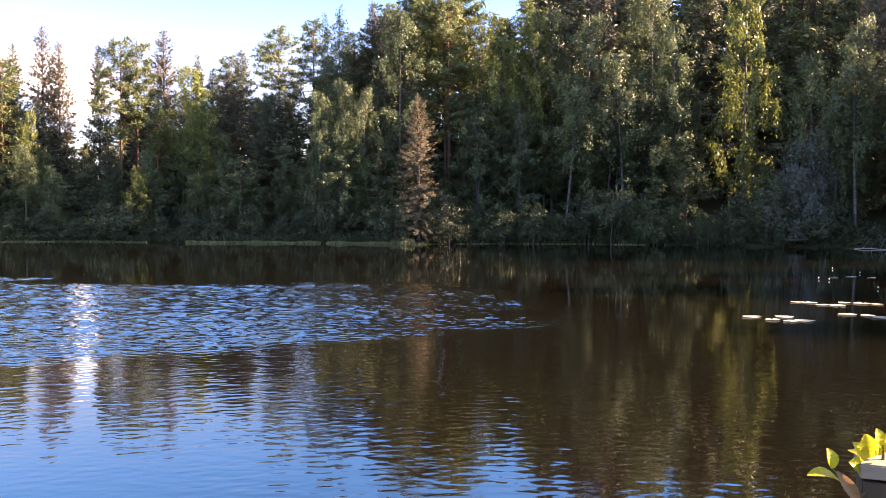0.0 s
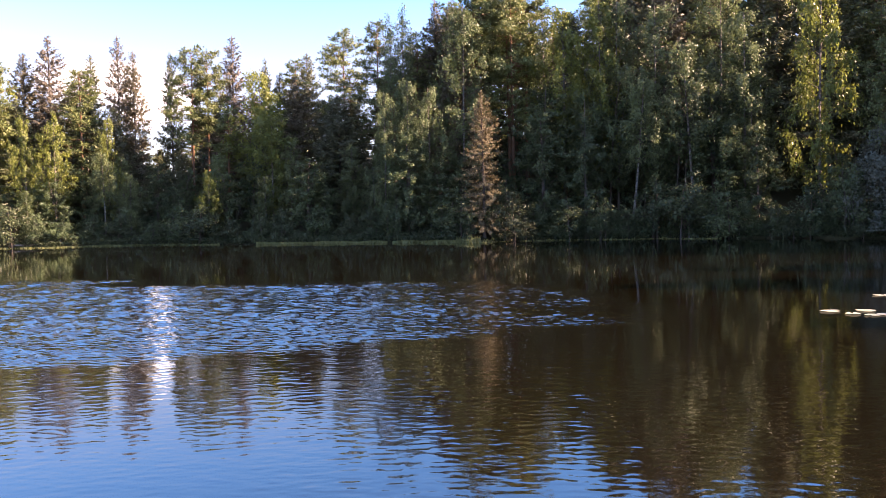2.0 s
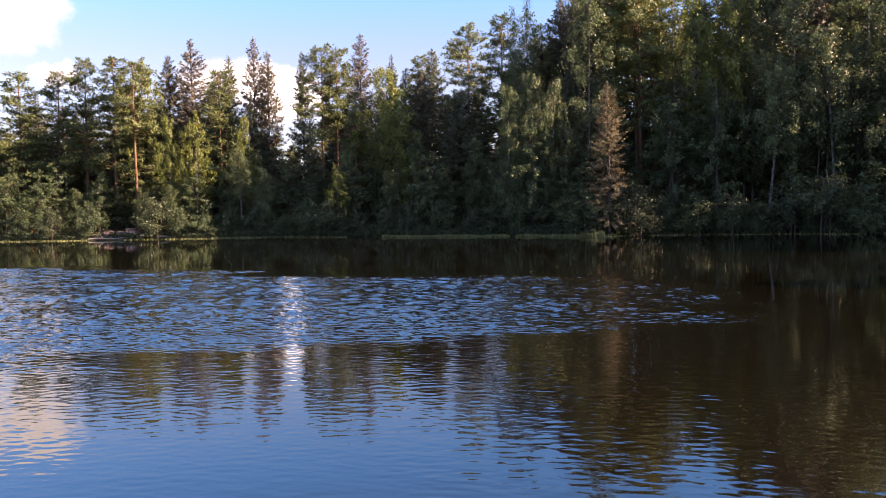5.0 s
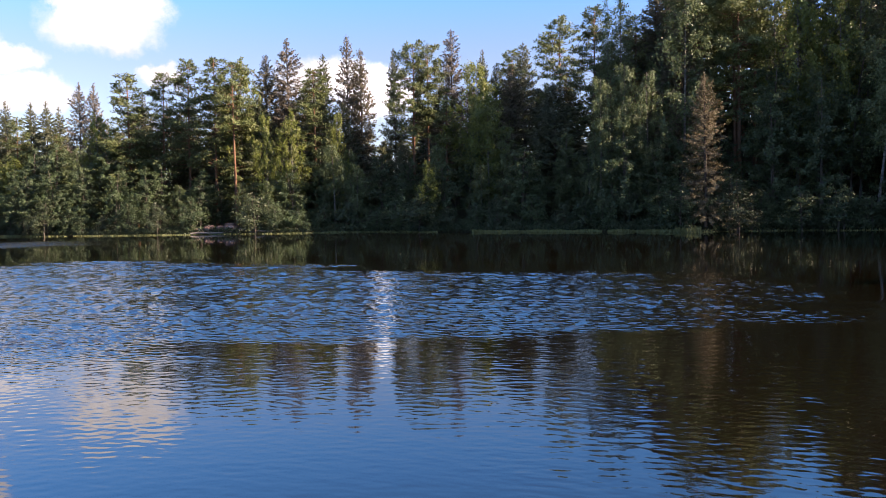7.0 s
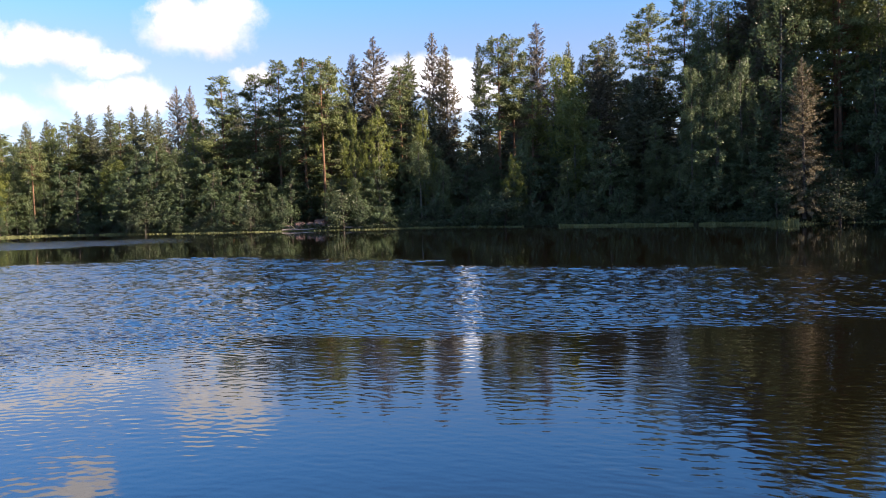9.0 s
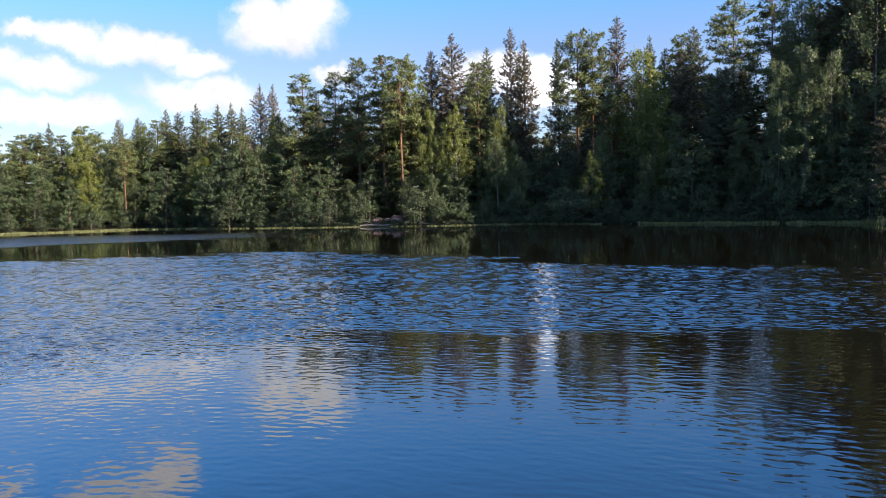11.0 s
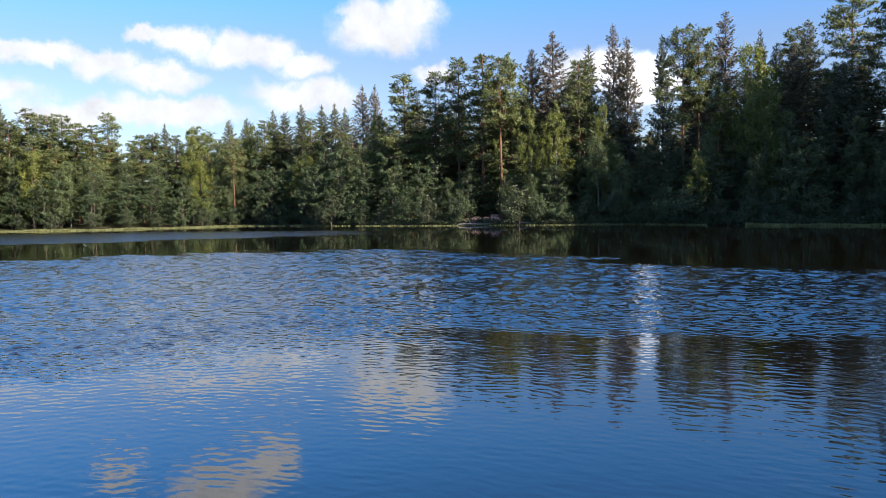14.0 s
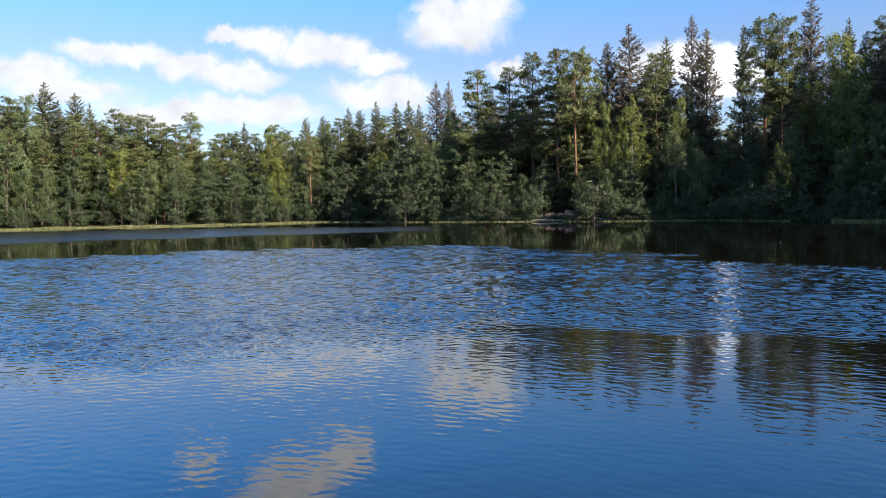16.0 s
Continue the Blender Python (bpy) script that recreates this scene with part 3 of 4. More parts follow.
for a, top, back, wide in ((24.9, 11.0, 15, 0.80), (31.3, 10.5, 14, 1.0), (3.0, 13.6, 12, 1.1), (4.8, 14.6, 15, 1.0), (14.6, 9.6, 12, 1.0)):
    plant("brown_spruce", a, back, top=top, wide=wide)
for a, top, back, wide in ((18.6, 12.2, 16, 1.0), (29.8, 11.6, 14, 1.1), (42.1, 8.4, 18, 0.8), (43.0, 8.4, 18, 0.9), (25.8, 11.9, 15, 0.85), (3.7, 14.6, 20, 1.1)):
    plant("pale_spruce", a, back, top=top, wide=wide)
plant("pine", 51.8, 3.5, top=4.9, wide=0.9, variant=2)
plant("sparse_pine", 11.2, 16, top=12.4, wide=1.0)
for a, top, back, wide, kind in ((8.9, 13.1, 12, 1, 1), (14.5, 10.6, 20, 1, 1), (20.3, 11.1, 13, 0.9, 2), (21.3, 11.5, 11, 1, 0), (28.1, 9.7, 9, 1.1, 3),
                                 (33.5, 10.0, 7, 1.0, 2), (34.7, 10.3, 8, 1.1, 3), (36.4, 10.0, 9, 1.0, 1), (38.0, 9.1, 10, 1.0, 1), (40.1, 9.1, 9, 1.2, 3),
                                 (59.5, 6.3, 18, 1.1, 1), (2.2, 16.4, 12, 1.0, 2), (-0.4, 15.8, 9, 0.9, 2), (-1.4, 16.0, 14, 1.0, 2), (6.2, 12.4, 14, 1.0, 1)):
    plant("pine", a, back, top=top, wide=wide, variant=kind)
for a, top, back, wide in ((46.6, 6.2, 9, 0.9), (49.7, 6.0, 10, 1.0), (53.4, 5.3, 14, 1.1), (54.1, 5.6, 12, 1.1), (55.4, 5.0, 12, 1.0), (56.8, 5.2, 13, 1.1),
                           (57.6, 5.1, 12, 1.0), (60.5, 5.6, 11, 1.1), (61.4, 5.8, 12, 1.1), (62.3, 6.2, 13, 1.1), (63.0, 6.3, 12, 1.0), (63.7, 6.2, 14, 1.0),
                           (64.2, 6.5, 13, 1.0), (65.2, 5.9, 10, 1.0), (66.6, 6.2, 9, 1.0), (70.4, 7.2, 12, 1.2)):
    plant("young_pine", a, back, top=top, wide=1.3 * wide)
for a, top, back, wide in ((16.9, 9.6, 9, 0.95), (16.2, 7.6, 6, 0.9), (29.7, 6.7, 5, 0.62), (31.4, 6.4, 5, 0.62), (26.6, 6.5, 6, 0.40), (42.0, 6.3, 10, 0.8), (33.0, 9.9, 10, 0.7),
                           (50.5, 5.5, 12, 0.8), (20.4, 3.2, 2, 0.8), (-3.9, 13.3, 8, 0.8), (-6.4, 14.0, 9, 0.8), (-20.1, 14.6, 4, 0.75), (54.5, 5.3, 9, 0.8)):
    plant("young_birch", a, back, top=top, wide=wide)
for a, top, back, wide in ((-15.6, 12.6, 5, 1.1), (-10.0, 13.4, 6, 1.1), (5.4, 8.8, 4, 0.75), (6.9, 9.4, 4, 0.7), (8.5, 8.6, 2.5, 0.65), (-26.6, 12.0, 4, 1.0),
                           (69.3, 7.3, 9, 1.1), (52.8, 4.6, 6, 0.8)):
    plant("birch", a, back, top=top, wide=wide)
for a, top in ((7.1, 14.0), (8.0, 13.4), (-2.6, 13.6)):
    plant("feathery_birch", a, 10, top=top)
plant("spruce", 11.6, 8, top=8.4, wide=1.2, variant=2)
plant("dry", 1.7, 1.3, top=8.6, wide=0.9)
plant("grey_willow", -24.0, 1.2, top=5.4, wide=1.0)

SKYLINE = [(-100, 19), (-70, 20), (-40, 19), (-27, 18.5), (-15, 18.5), (-8, 18.2), (-5.0, 16.5), (-3.9, 12.5), (-1.6, 12.5), (-1.2, 16.4), (2.4, 16.4), (5, 13.4), (9, 11.0), (11.5, 10.0), (15, 9.2), (19, 9.2), (20.8, 8.6), (21.8, 6.0), (25.3, 6.0), (26.3, 9.0), (27, 9.2), (31, 9.0),
           (35, 8.8), (39, 7.4), (42, 6.4), (47, 5.6), (52, 4.8), (58, 4.6), (64, 5.4), (69, 6.4), (80, 7.5), (110, 10)]
# elevation up to which the leafy trees at the water reach
FRONT = [(-100, 8), (-38, 10), (-30, 10), (-26, 6), (-20, 9.5), (-14, 10), (-5, 10.5), (-1, 8.5), (0.4, 4.0), (2.6, 4.0), (4, 7.0), (9, 7.2), (10.5, 5.0), (17, 5.6), (21, 4.0),
         (30, 3.8), (33, 2.6), (37, 3.0), (39, 3.8), (43, 4.2), (47, 3.8), (52, 3.6), (57, 3.2), (66, 3.8), (80, 4.5)]


def in_clearing(a, back, top):
    """Whether a tree would stand tall in the clearing that runs from the dry spruce towards the sun."""
    x, y = on_plan(a, shore(a) + back)
    x0, y0 = on_plan(1.9, shore(1.9) + 0.8)
    along = (x - x0) * sx + (y - y0) * sy
    across = (x - x0) * sy - (y - y0) * sx
    reach = math.hypot(sx, sy)
    return 3 < along / reach < 70 and abs(across) / reach < 2.7 and (shore(a) + back) * math.tan(radians(top)) > 0.35 * along


def filler(kinds, start, end, step, back, share, spread=1.5, broad=1.0, ceiling=SKYLINE):
    a = start
    while a < end:
        r = shore(a)
        kind = place_rng.choice(kinds)
        lo, hi = share
        at, deep = a + place_rng.uniform(-0.3, 0.3), max(0.7, back + place_rng.uniform(-spread, spread))
        top, wide = curve_at(ceiling, a) * place_rng.uniform(lo, hi), broad * place_rng.uniform(0.9, 1.2)
        if not in_clearing(at, deep, top):
            plant(kind, at, deep, top=top, wide=wide)
        a += math.degrees(step / r) * place_rng.uniform(0.7, 1.3)


BUSH_GAPS = [(-29, -25.2), (0.3, 2.4), (33.2, 36.5)]


def low_row(start, end, step, back, lo, hi):
    a = start
    while a < end:
        if back < 3 and any(lo_a < a < hi_a for lo_a, hi_a in BUSH_GAPS):
            a += 0.7
            continue
        plant("bush", a, max(0.1, back + place_rng.uniform(-0.5, 0.9)), height=place_rng.uniform(lo, hi), wide=place_rng.uniform(0.9, 1.3))
        a += math.degrees(step / shore(a)) * place_rng.uniform(0.7, 1.3)


# rows to the right, mostly out of view, added to shade the visible bank
filler(["inner_spruce"], -80, -36, 3.4, 14, (0.85, 1.1), 5, 1.3)
filler(["inner_spruce"], -66, -22, 4.4, 38, (0.88, 1.02), 6, 1.4)
filler(["inner_alder"], -80, -36, 3.4, 5, (0.35, 0.55), 2, 1.2)
# deep inside the forest, seen through the gaps
filler(["inner_spruce"], -38, 8, 2.6, 32, (0.85, 0.98), 4, 1.3)
filler(["inner_spruce"], 8, 47, 3.0, 32, (0.70, 0.85), 3, 1.2)
filler(["inner_spruce"], 47, 82, 3.0, 36, (0.75, 0.92), 3, 1.2)
filler(["inner_alder"], -38, 8, 3.6, 17, (0.40, 0.60), 2)
filler(["inner_alder"], 8, 47, 3.4, 17, (0.45, 0.62), 2)
filler(["inner_alder"], 47, 82, 3.6, 20, (0.45, 0.65), 2)
filler(["inner_spruce"], 8, 47, 3.4, 24, (0.60, 0.75), 3, 1.1)
filler(["brown_spruce", "young_pine", "spruce"], 8, 47, 3.6, 27, (0.82, 0.97), 3, 1.0)
# the standing wood
filler(["spruce", "pine", "brown_spruce", "birch"], -38, 8, 3.6, 24, (0.85, 1.0), 4, 1.1)
filler(["pine", "brown_spruce", "pine", "spruce"], -38, 8, 3.8, 14, (0.75, 1.0), 3)
filler(["birch", "birch", "pine", "brown_spruce"], -38, 5, 3.6, 8, (0.62, 0.92), 2.5)
filler(["spruce", "pine", "brown_spruce", "young_pine"], 8, 47, 3.4, 20, (0.82, 0.98), 4, 1.1)
filler(["young_pine", "pine", "brown_spruce", "spruce"], 8, 47, 3.0, 12, (0.70, 0.95), 3, 1.1)
filler(["young_pine", "pine", "spruce"], 47, 82, 3.0, 26, (0.90, 1.04), 4, 1.3)
filler(["young_pine", "young_pine", "young_pine", "birch"], 47, 82, 2.8, 16, (0.84, 1.02), 4, 1.35)
filler(["young_pine", "birch", "young_pine"], 47, 82, 3.4, 9, (0.66, 0.9), 2, 1.3)
# leafy trees along the water
filler(["alder", "birch", "alder"], -38, 8, 3.0, 6.5, (0.75, 1.05), 1.5, 1.0, FRONT)
filler(["alder", "alder", "birch"], -38, 14, 2.6, 3.4, (0.45, 0.85), 1.2, 1.0, FRONT)
filler(["alder", "birch", "alder"], 8, 47, 2.8, 6.0, (0.75, 1.1), 1.5, 1.0, FRONT)
filler(["alder", "alder", "birch"], 14, 47, 2.8, 3.4, (0.5, 0.85), 1.2, 1.0, FRONT)
filler(["birch", "alder", "young_birch"], 47, 80, 2.8, 6, (0.7, 1.1), 1.5, 1.0, FRONT)
filler(["alder", "birch"], 47, 80, 3.4, 3.5, (0.5, 0.8), 1.0, 1.0, FRONT)
low_row(-36, 1.2, 2.0, 0.4, 2.0, 4.2)
low_row(-36, 0.4, 2.2, 0.1, 1.0, 1.9)
low_row(2.9, 47, 2.2, 0.7, 1.8, 3.6)
low_row(47, 78, 3.2, 2.4, 1.6, 3.2)

for a, back, tall, lean in ((-12.4, 4.5, 13.0, 5.0), (-8.4, 3.0, 11.0, -7.0), (-26.6, 2.4, 12.0, 1.0), (-25.4, 3.0, 10.0, 3.0), (-24.2, 3.5, 12.0, -2.0),
                            (26.9, 3.0, 8.0, -1.0)):
    plant("bare", a, back, height=tall, lean=lean)

# ---------------------------------------------------------------- the water's edge


def part(name, bm, material, parent, label="", smooth=True):
    me = bpy.data.meshes.new(name)
    bm.to_mesh(me)
    bm.free()
    me.materials.append(material)
    me.polygons.foreach_set("use_smooth", [smooth] * len(me.polygons))
    ob = new(name, me)
    ob.parent = parent
    if label:
        ob["label"] = label
    return ob


def sedge_strip(name, start, end, per_metre, tall, depth, label, seed):
    """A belt of sedge and grass along the waterline, blade by blade."""
    rng = np.random.default_rng(seed)
    verts, faces = [], []
    a = start
    while a < end:
        r = shore(a)
        thick = 0.5 + 0.5 * noise.noise(Vector((a * 0.9, 5.0, seed)))
        if thick > 0.25:
            back = rng.uniform(-0.5, depth)
            x, y = on_plan(a, r + back)
            z = max(0.0, rise(a, back)) - 0.03
            h = tall * rng.uniform(0.5, 1.2) * (0.5 + thick)
            t1 = rng.uniform(0, 6.283)
            dx, dy = math.cos(t1), math.sin(t1)
            w, b = 0.02 + 0.02 * rng.random(), h * rng.uniform(0.1, 0.5)
            o = len(verts)
            verts += [(x - dy * w, y + dx * w, z), (x + dy * w, y - dx * w, z),
                      (x + dx * b * .4 + dy * w * .8, y + dy * b * .4 - dx * w * .8, z + h * .6),
                      (x + dx * b * .4 - dy * w * .8, y + dy * b * .4 + dx * w * .8, z + h * .6), (x + dx * b, y + dy * b, z + h)]
            faces += [(o, o + 1, o + 2, o + 3), (o + 3, o + 2, o + 4)]
        a += math.degrees(1.0 / per_metre / r)
    ob = mesh_object(name, verts, faces, SEDGE)
    tagged(ob, label, "sedge", kind="stuff")
    return ob


def undergrowth(name, start, end, count, deep, tall, label, seed):
    """Ferns, bilberry and low herbs that cover the bank down to the water: small leaves, thicker in patches."""
    rng = np.random.default_rng(seed)
    at = []
    while len(at) < count:
        a, back = rng.uniform(start, end), rng.uniform(0.0, 1.0) ** 1.5 * deep
        thick = 0.5 + 0.5 * noise.noise(Vector((a * 1.6, back * 0.8, seed)))
        if rng.random() < thick + 0.25:
            x, y = on_plan(a, shore(a) + back)
            at.append((x, y, rise(a, back) + tall * (0.35 + 0.9 * thick) * rng.random() ** 0.7))
    at = np.array(at)
    q = rng.normal(size=at.shape) + np.array([0, 0, 0.5])
    size = rng.uniform(0.10, 0.20, count)
    leaves = sprays(name, at, q, rng.normal(size=at.shape) + np.array([0, 0, 1.0]), size, size * 0.6, rng, None, WILLOW)
    tagged(leaves, label, "undergrowth", kind="stuff")


undergrowth("undergrowth", -34, 1.2, 42000, 3.5, 0.75, "dark low ferns and herbs on the shaded bank", 21)
undergrowth("undergrowth", 2.6, 46, 34000, 3.0, 0.55, "dark bilberry and herbs under the trees", 22)
sedge_strip("sedge_belt", -14, 3.4, 80, 0.12, 0.5, "low green sedge along the shaded bank", 1)
sedge_strip("sedge_belt", 3.4, 17.4, 360, 0.20, 0.1, "dense pale green sedge along the shaded bank", 4)
sedge_strip("sedge_belt", 19.8, 44, 140, 0.14, 0.4, "low green sedge under the overhanging trees", 5)
sedge_strip("sedge_belt", 44, 80, 150, 0.16, 1.2, "bright green sedge along the sunlit shore", 2)
sedge_strip("sedge_tuft", 2.0, 3.7, 400, 0.34, 0.5, "tall sunlit tuft of green sedge", 3)

ROCK = solid("pinkish granite", ((0.36, (0.06, 0.036, 0.03)), (0.54, (0.16, 0.105, 0.09)), (0.68, (0.40, 0.35, 0.32))), 2.0, bump=0.03)
DEADWOOD = solid("bleached wood", ((0.3, (0.12, 0.10, 0.08)), (0.7, (0.36, 0.31, 0.26))), 4.0, bump=0.02, stretch=(0.2, 1, 1))
PLANK = solid("weathered grey timber", ((0.25, (0.034, 0.024, 0.014)), (0.75, (0.095, 0.071, 0.045))), 9.0, bump=0.002, stretch=(1, 1, 0.12), scale2=90.0)

# paler than the shaft's timber, for the top of the post
PALE_TIMBER = solid("pale timber", ((0.25, (0.14, 0.115, 0.08)), (0.75, (0.32, 0.27, 0.20))), 9.0, bump=0.002, stretch=(0.12, 1, 1), scale2=90.0)


def boulder(a, back, size, flat, seed, label):
    bm = bmesh.new()
    bmesh.ops.create_icosphere(bm, subdivisions=3, radius=1.0)
    for v in bm.verts:
        n = v.co.normalized()
        k = 1 + 0.35 * noise.noise(n * 1.3 + Vector((seed, 0, 0))) + 0.12 * noise.noise(n * 4 + Vector((seed, 2, 0)))
        v.co = Vector((n.x * k * size, n.y * k * size * 0.75, min(n.z * k, 0.86 + 0.25 * noise.noise(n * 3)) * size * flat))
    me = bpy.data.meshes.new("boulder")
    bm.to_mesh(me)
    bm.free()
    me.materials.append(ROCK)
    ob = new("boulder", me)
    x, y = on_plan(a, shore(a) + back)
    ob.matrix_basis = pose(x, y, max(0.0, rise(a, back)) + size * flat * 0.35, 0, 0, seed * 47)
    return tagged(ob, label, "boulder", "boulders on the bank")


boulder(36.1, 0.7, 0.42, 0.75, 1.0, "pinkish granite boulder beside a bleached log")
boulder(35.3, 0.9, 0.66, 0.85, 2.3, "reddish rounded boulder on the bank")
boulder(34.6, 1.3, 0.5, 1.0, 3.1, "grey-pink boulder on the waterline")
boulder(33.9, 1.3, 0.74, 0.95, 4.7, "pale flat-topped granite boulder")
boulder(33.2, 0.7, 0.42, 0.8, 5.2, "small pale boulder at the water")
boulder(32.5, 0.6, 0.36, 0.6, 6.6, "small granite stone on the bank")
boulder(1.0, 1.0, 0.36, 0.6, 7.4, "grey stone beside the sedge tuft")


def log_thing(name, a0, b0, a1, b1, radius, z, label, material):
    p0, p1 = Vector((*on_plan(a0, shore(a0) + b0), z)), Vector((*on_plan(a1, shore(a1) + b1), z + 0.12))
    path = [tuple(p0.lerp(p1, k / 6) + Vector((0, 0, 0.05 * math.sin(k * 1.3)))) for k in range(7)]
    root = new(name)
    root.location = p0
    v, f = tube([tuple(Vector(q) - p0) for q in path], [radius * (1.1 - 0.09 * k) for k in range(7)], 8)
    mesh_object("stem", v, f, material, root, True)
    rng = random.Random(int(a0 * 10))
    for k in range(4):
        q = Vector(path[1 + k]) - p0
        tip = q + Vector((rng.uniform(-.5, .5), rng.uniform(-.4, .4), rng.uniform(0.2, 0.7)))
        v, f = tube([tuple(q), tuple(tip)], [radius * .3, 0.008], 5)
        mesh_object("branch_stub", v, f, material, root, True)
    return tagged(root, label, "log")


log_thing("driftwood_log", 36.5, -0.2, 33.8, 0.2, 0.09, 0.10, "pale bleached driftwood log along the waterline", DEADWOOD)
log_thing("fallen_trunk", 32.6, 0.2, 30.6, 0.5, 0.09, 0.2, "thin fallen trunk lying at the water", DEADWOOD)
log_thing("fallen_trunk", -26.6, -0.6, -29.5, -0.3, 0.035, 0.0, "thin pale trunk floating at the waterline", DEADWOOD)

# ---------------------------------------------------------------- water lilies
# green pads in nature; the white glare on them is put into the base colour
PAD_GLARE = foliage("lily pad", (0.34, 0.36, 0.26), (0.62, 0.62, 0.52), 0.1, 0.22)
pads_at = [(6.14, 16.3), (6.38, 15.85), (6.79, 16.29), (6.62, 15.6), (6.92, 15.66), (8.25, 19.1), (8.5, 19.0), (8.57, 18.5), (8.85, 18.35),
           (9.29, 18.94), (9.6, 18.8), (9.85, 18.6), (8.21, 16.65), (8.55, 16.45), (8.62, 16.1), (12.8, 26.9), (13.5, 27.1), (14.0, 26.8),
           (10.3, 17.6), (11.2, 19.5)]


def lily_pad(radius, seed):
    rng = random.Random(seed)
    root = new("lily_pad")
    bm = bmesh.new()
    rings = []
    n = 22
    for f in (0.25, 0.6, 0.92, 1.0):
        ring = []
        for k in range(n):
            a = 0.22 + (2 * math.pi - 0.44) * k / (n - 1)
            r = radius * f * (1 + 0.05 * math.sin(3 * a + seed))
            ring.append(bm.verts.new((r * math.cos(a), r * math.sin(a) * 0.9, 0.010 + 0.004 * f * f * math.sin(2 * a + seed) + (0.004 if f == 1.0 else 0))))
        rings.append(ring)
    mid = bm.verts.new((0, 0, 0.008))
    for k in range(n - 1):
        bm.faces.new((mid, rings[0][k], rings[0][k + 1]))
        for r0, r1 in zip(rings, rings[1:]):
            bm.faces.new((r0[k], r1[k], r1[k + 1], r0[k + 1]))
    part("blade", bm, PAD_GLARE, root)
    return root


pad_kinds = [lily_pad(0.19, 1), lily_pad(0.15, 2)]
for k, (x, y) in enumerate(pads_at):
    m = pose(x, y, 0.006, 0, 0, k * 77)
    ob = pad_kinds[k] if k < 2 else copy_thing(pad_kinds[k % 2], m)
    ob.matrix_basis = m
    tagged(ob, "lily pad floating on the water, white glare in its colour", "lily pad", "lily pads")

BUD = solid("pale lily bud", ((0.3, (0.45, 0.46, 0.36)), (0.7, (0.75, 0.74, 0.66))), 20.0, bump=0.001, rough=0.4)


def lily_bud(x, y, lean):
    """A closed water-lily bud just over the surface, on its stalk."""
    root = new("lily_bud")
    root.matrix_basis = pose(x, y, 0.0, lean, 0, x * 90)
    bm = bmesh.new()
    bmesh.ops.create_icosphere(bm, subdivisions=2, radius=0.022)
    for v in bm.verts:
        v.co = Vector((v.co.x * (1 - 6 * max(0.0, v.co.z)), v.co.y * (1 - 6 * max(0.0, v.co.z)), v.co.z * 1.3 + 0.055))
    part("bud", bm, BUD, root)
    v, f = tube([(0, 0, -0.25), (0, 0, 0.035)], [0.004, 0.004], 5)
    mesh_object("stalk", v, f, SEDGE, root, True)
    return tagged(root, "closed pale lily bud standing over the water", "lily bud", "lily buds")


for x, y, lean in ((12.0, 26.2, 6), (14.8, 31.2, -9), (14.6, 28.7, 12), (12.1, 25.7, 4), (12.0, 22.6, -6)):
    lily_bud(x, y, lean)

# ---------------------------------------------------------------- jetty post and sapling beside the camera
post = new("jetty_post")
post.matrix_basis = pose(0.684, 1.335, 0, 0, 0, -22)


def box(bm, x0, y0, z0, x1, y1, z1, bevel=0.004):
    g = bmesh.ops.create_cube(bm, size=1.0)
    for v in g["verts"]:
        v.co = Vector((x0 + (v.co.x + .5) * (x1 - x0), y0 + (v.co.y + .5) * (y1 - y0), z0 + (v.co.z + .5) * (z1 - z0)))
    bmesh.ops.bevel(bm, geom=[e for e in bm.edges], offset=bevel, segments=2, affect="EDGES")


bm = bmesh.new()
box(bm, 0.004, 0.004, -2.1, 0.116, 0.106, 1.564, 0.0015)
part("shaft", bm, PLANK, post, smooth=False)
bm = bmesh.new()
box(bm, 0.0, 0.0, 1.570, 0.12, 0.11, 1.594, 0.002)
part("cap", bm, PALE_TIMBER, post, "pale cap board", smooth=False)
tagged(post, "weathered grey timber jetty post", "post")

LEAF = foliage("sunlit young leaf", (0.26, 0.27, 0.015), (0.55, 0.50, 0.03), 0.55, 0.35)
LEAF_DRY = foliage("withered leaf", (0.16, 0.08, 0.03), (0.34, 0.20, 0.09), 0.35, 0.5)
LEAF_PALE = foliage("pale leaf underside", (0.40, 0.38, 0.32), (0.62, 0.58, 0.50), 0.3, 0.5)
TWIG = solid("reddish twig", ((0.3, (0.08, 0.045, 0.025)), (0.7, (0.2, 0.12, 0.07))), 30.0, bump=0.001)
sapling = new("alder_sapling")
SAP = Vector((0.80, 1.30, 0.0))
sapling.location = SAP


def sight(a, e, dist):
    """A place seen from the jetty at az a and elevation e."""
    x, y = on_plan(a, dist)
    return Vector((x, y, EYE + dist * math.tan(radians(e))))


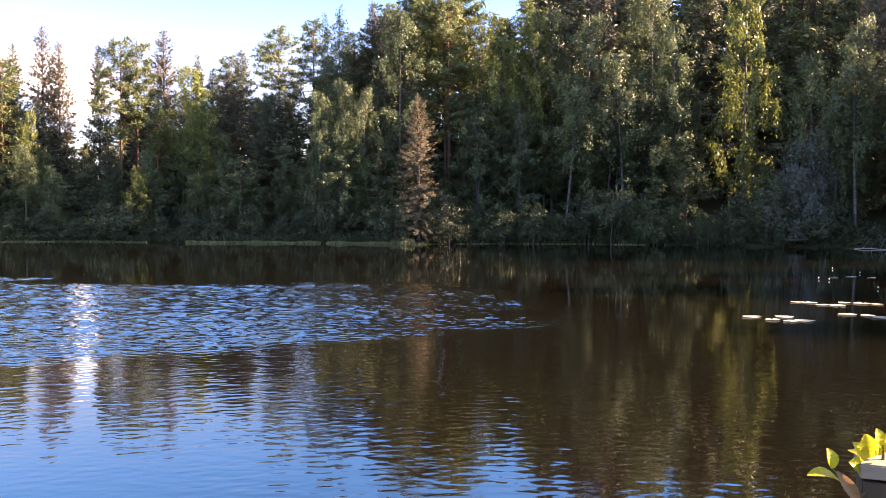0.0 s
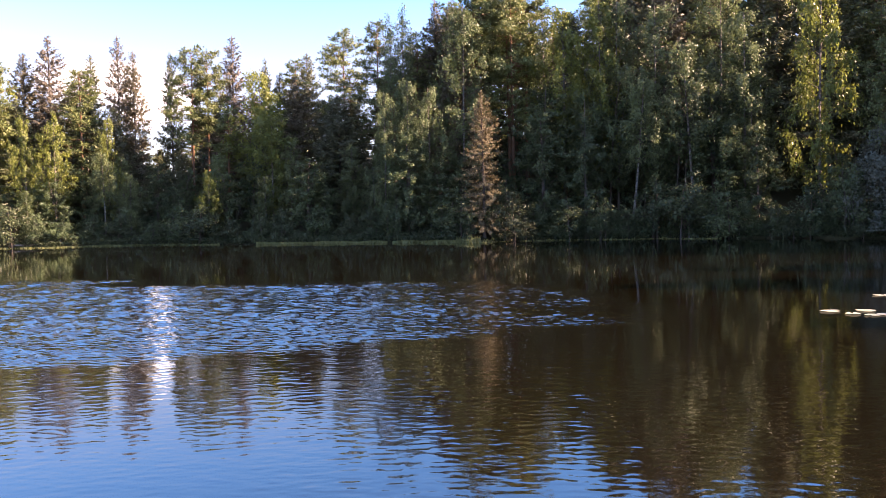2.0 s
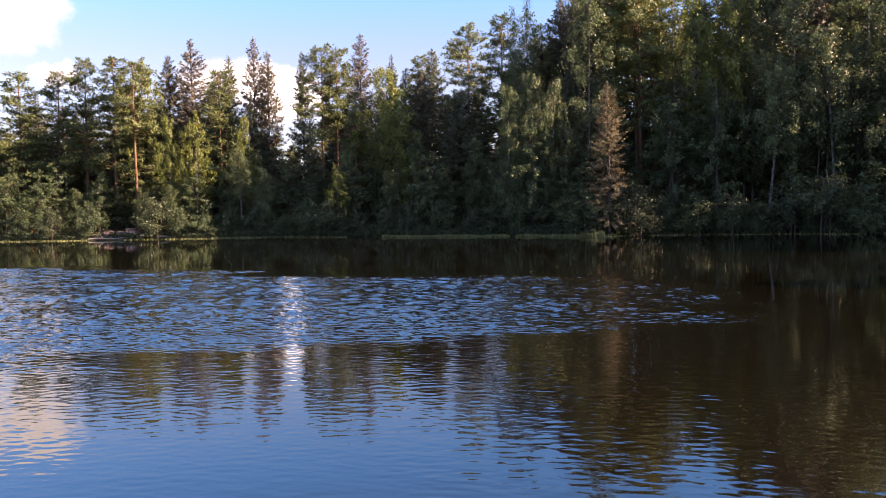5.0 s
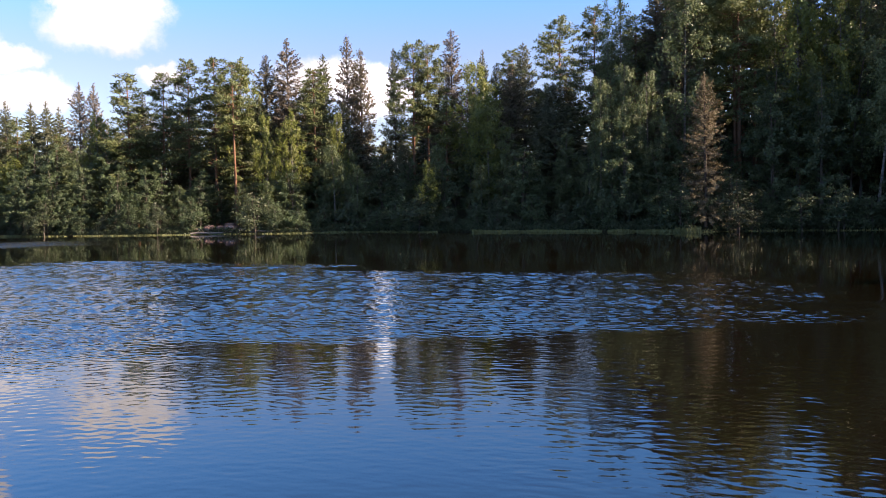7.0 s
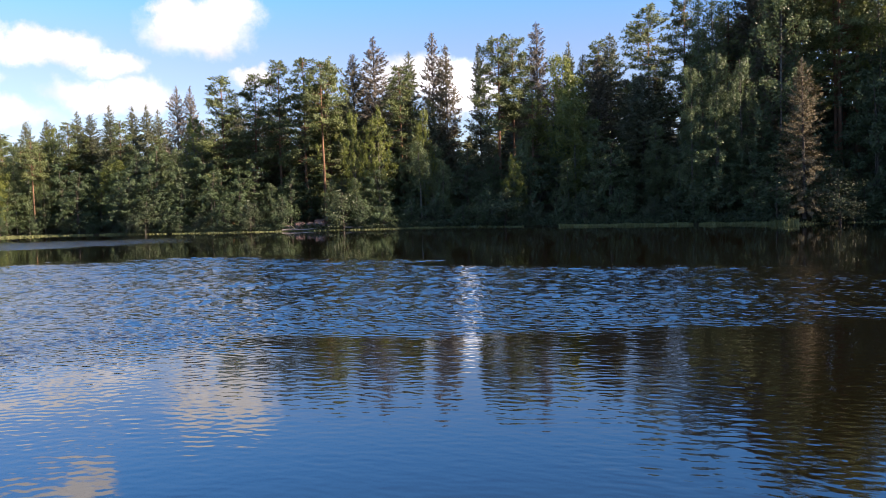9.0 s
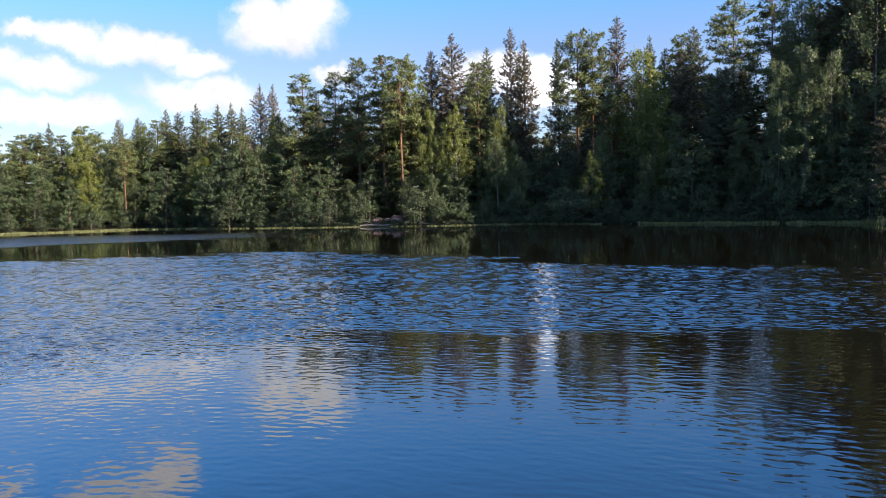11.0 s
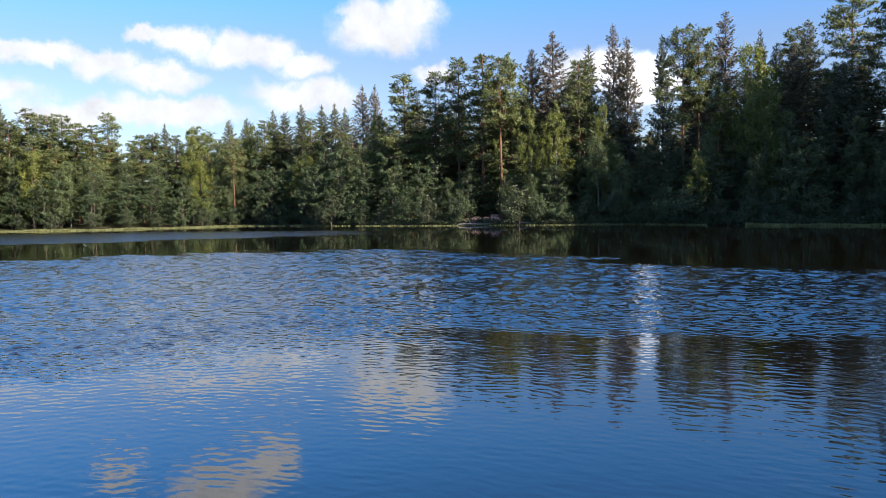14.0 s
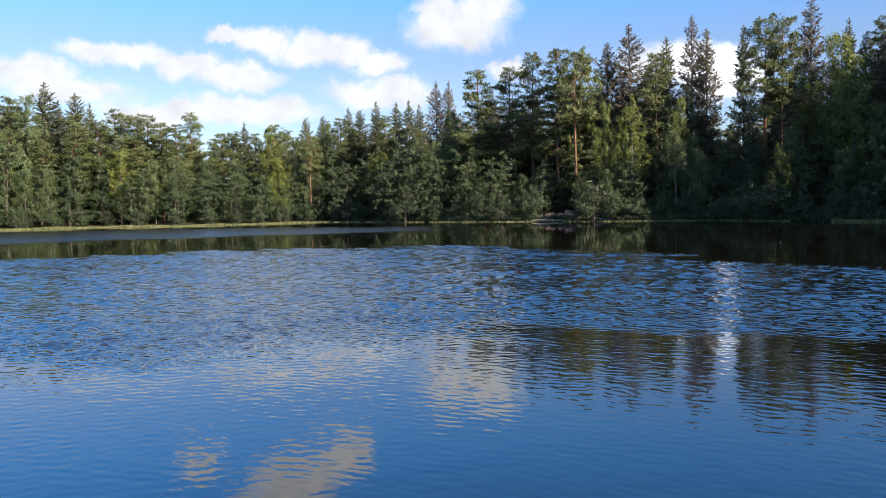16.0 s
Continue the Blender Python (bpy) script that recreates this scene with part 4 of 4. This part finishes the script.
def leaf_blade(base, tip, width, facing, material, seed):
    """A toothed leaf with a midrib fold and a curl."""
    base, tip = Vector(base), Vector(tip)
    along = tip - base
    length = along.length
    along.normalize()
    side = along.cross(Vector(facing)).normalized()
    up = side.cross(along)
    bm = bmesh.new()
    n = 20
    rows = []
    for k in range(n + 1):
        f = k / n
        w = width * 0.5 * math.sin(math.pi * min(1, f * 0.97 + 0.03)) ** 0.7 * (1 - 0.25 * f)
        tooth = 1.0 if k % 2 else 0.86
        mid = base + along * length * f + up * (0.10 * length * math.sin(math.pi * f))
        rows.append([bm.verts.new(mid + side * w * s * (tooth if abs(s) == 1 else 1) + up * w * (0.35 * abs(s) + 0.03 * math.sin(k * 1.7 + seed))) for s in (-1, -0.5, 0, 0.5, 1)])
    for r0, r1 in zip(rows, rows[1:]):
        for q in range(4):
            bm.faces.new((r0[q], r0[q + 1], r1[q + 1], r1[q]))
    for v in bm.verts:
        v.co -= SAP
    return part("leaf", bm, material, sapling, "withered brown leaf" if material is LEAF_DRY else "")


leaf_blade(sight(-26.0, -16.3, 1.50), sight(-24.1, -16.2, 1.47), 0.040, (0.1, -0.25, 1), LEAF, 1)
leaf_blade(sight(-25.6, -15.6, 1.50), sight(-25.25, -14.4, 1.50), 0.028, (0.3, -1, 0.2), LEAF, 2)
leaf_blade(sight(-27.1, -17.3, 1.49), sight(-25.8, -15.7, 1.48), 0.024, (-0.3, -1, 0.4), LEAF_DRY, 3)
leaf_blade(sight(-27.3, -15.4, 1.52), sight(-26.5, -15.1, 1.50), 0.036, (0.2, -1, 0.5), LEAF, 4)
leaf_blade(sight(-27.4, -15.0, 1.53), sight(-26.7, -13.9, 1.52), 0.034, (0.5, -1, 0.3), LEAF, 5)
leaf_blade(sight(-27.7, -14.7, 1.54), sight(-27.4, -13.3, 1.54), 0.040, (-0.2, -1, 0.2), LEAF, 6)
leaf_blade(sight(-28.2, -14.5, 1.54), sight(-28.0, -12.9, 1.54), 0.038, (0.3, -1, 0.1), LEAF, 7)
leaf_blade(sight(-28.0, -15.2, 1.56), sight(-26.4, -14.4, 1.57), 0.030, (0.1, -0.4, 1), LEAF, 8)
leaf_blade(sight(-28.2, -14.9, 1.60), sight(-26.6, -14.5, 1.62), 0.034, (0.3, -0.6, 1), LEAF_PALE, 10)
leaf_blade(sight(-28.6, -15.3, 1.58), sight(-27.3, -14.7, 1.60), 0.030, (-0.2, -0.5, 1), LEAF_PALE, 11)
leaf_blade(sight(-28.7, -14.3, 1.53), sight(-28.9, -12.7, 1.52), 0.040, (0.0, -1, 0.3), LEAF, 9)
v, f = tube([(0, 0, -0.5), (0.01, 0.01, 1.2), tuple(sight(-28.4, -15.2, 1.55) - SAP), tuple(sight(-28.4, -13.9, 1.54) - SAP)], [0.008, 0.006, 0.004, 0.002], 6)
mesh_object("stem", v, f, TWIG, sapling, True)
for e0, e1 in (((-28.4, -15.6, 1.55), (-27.1, -17.2, 1.49)), ((-28.4, -15.3, 1.55), (-27.3, -15.3, 1.52)), ((-27.1, -17.2, 1.49), (-25.6, -15.6, 1.50))):
    v, f = tube([tuple(sight(*e0) - SAP), tuple(sight(*e1) - SAP)], [0.0022, 0.0014], 5)
    mesh_object("twig", v, f, TWIG, sapling, True)
tagged(sapling, "young alder shoot with sunlit yellow-green leaves", "sapling")
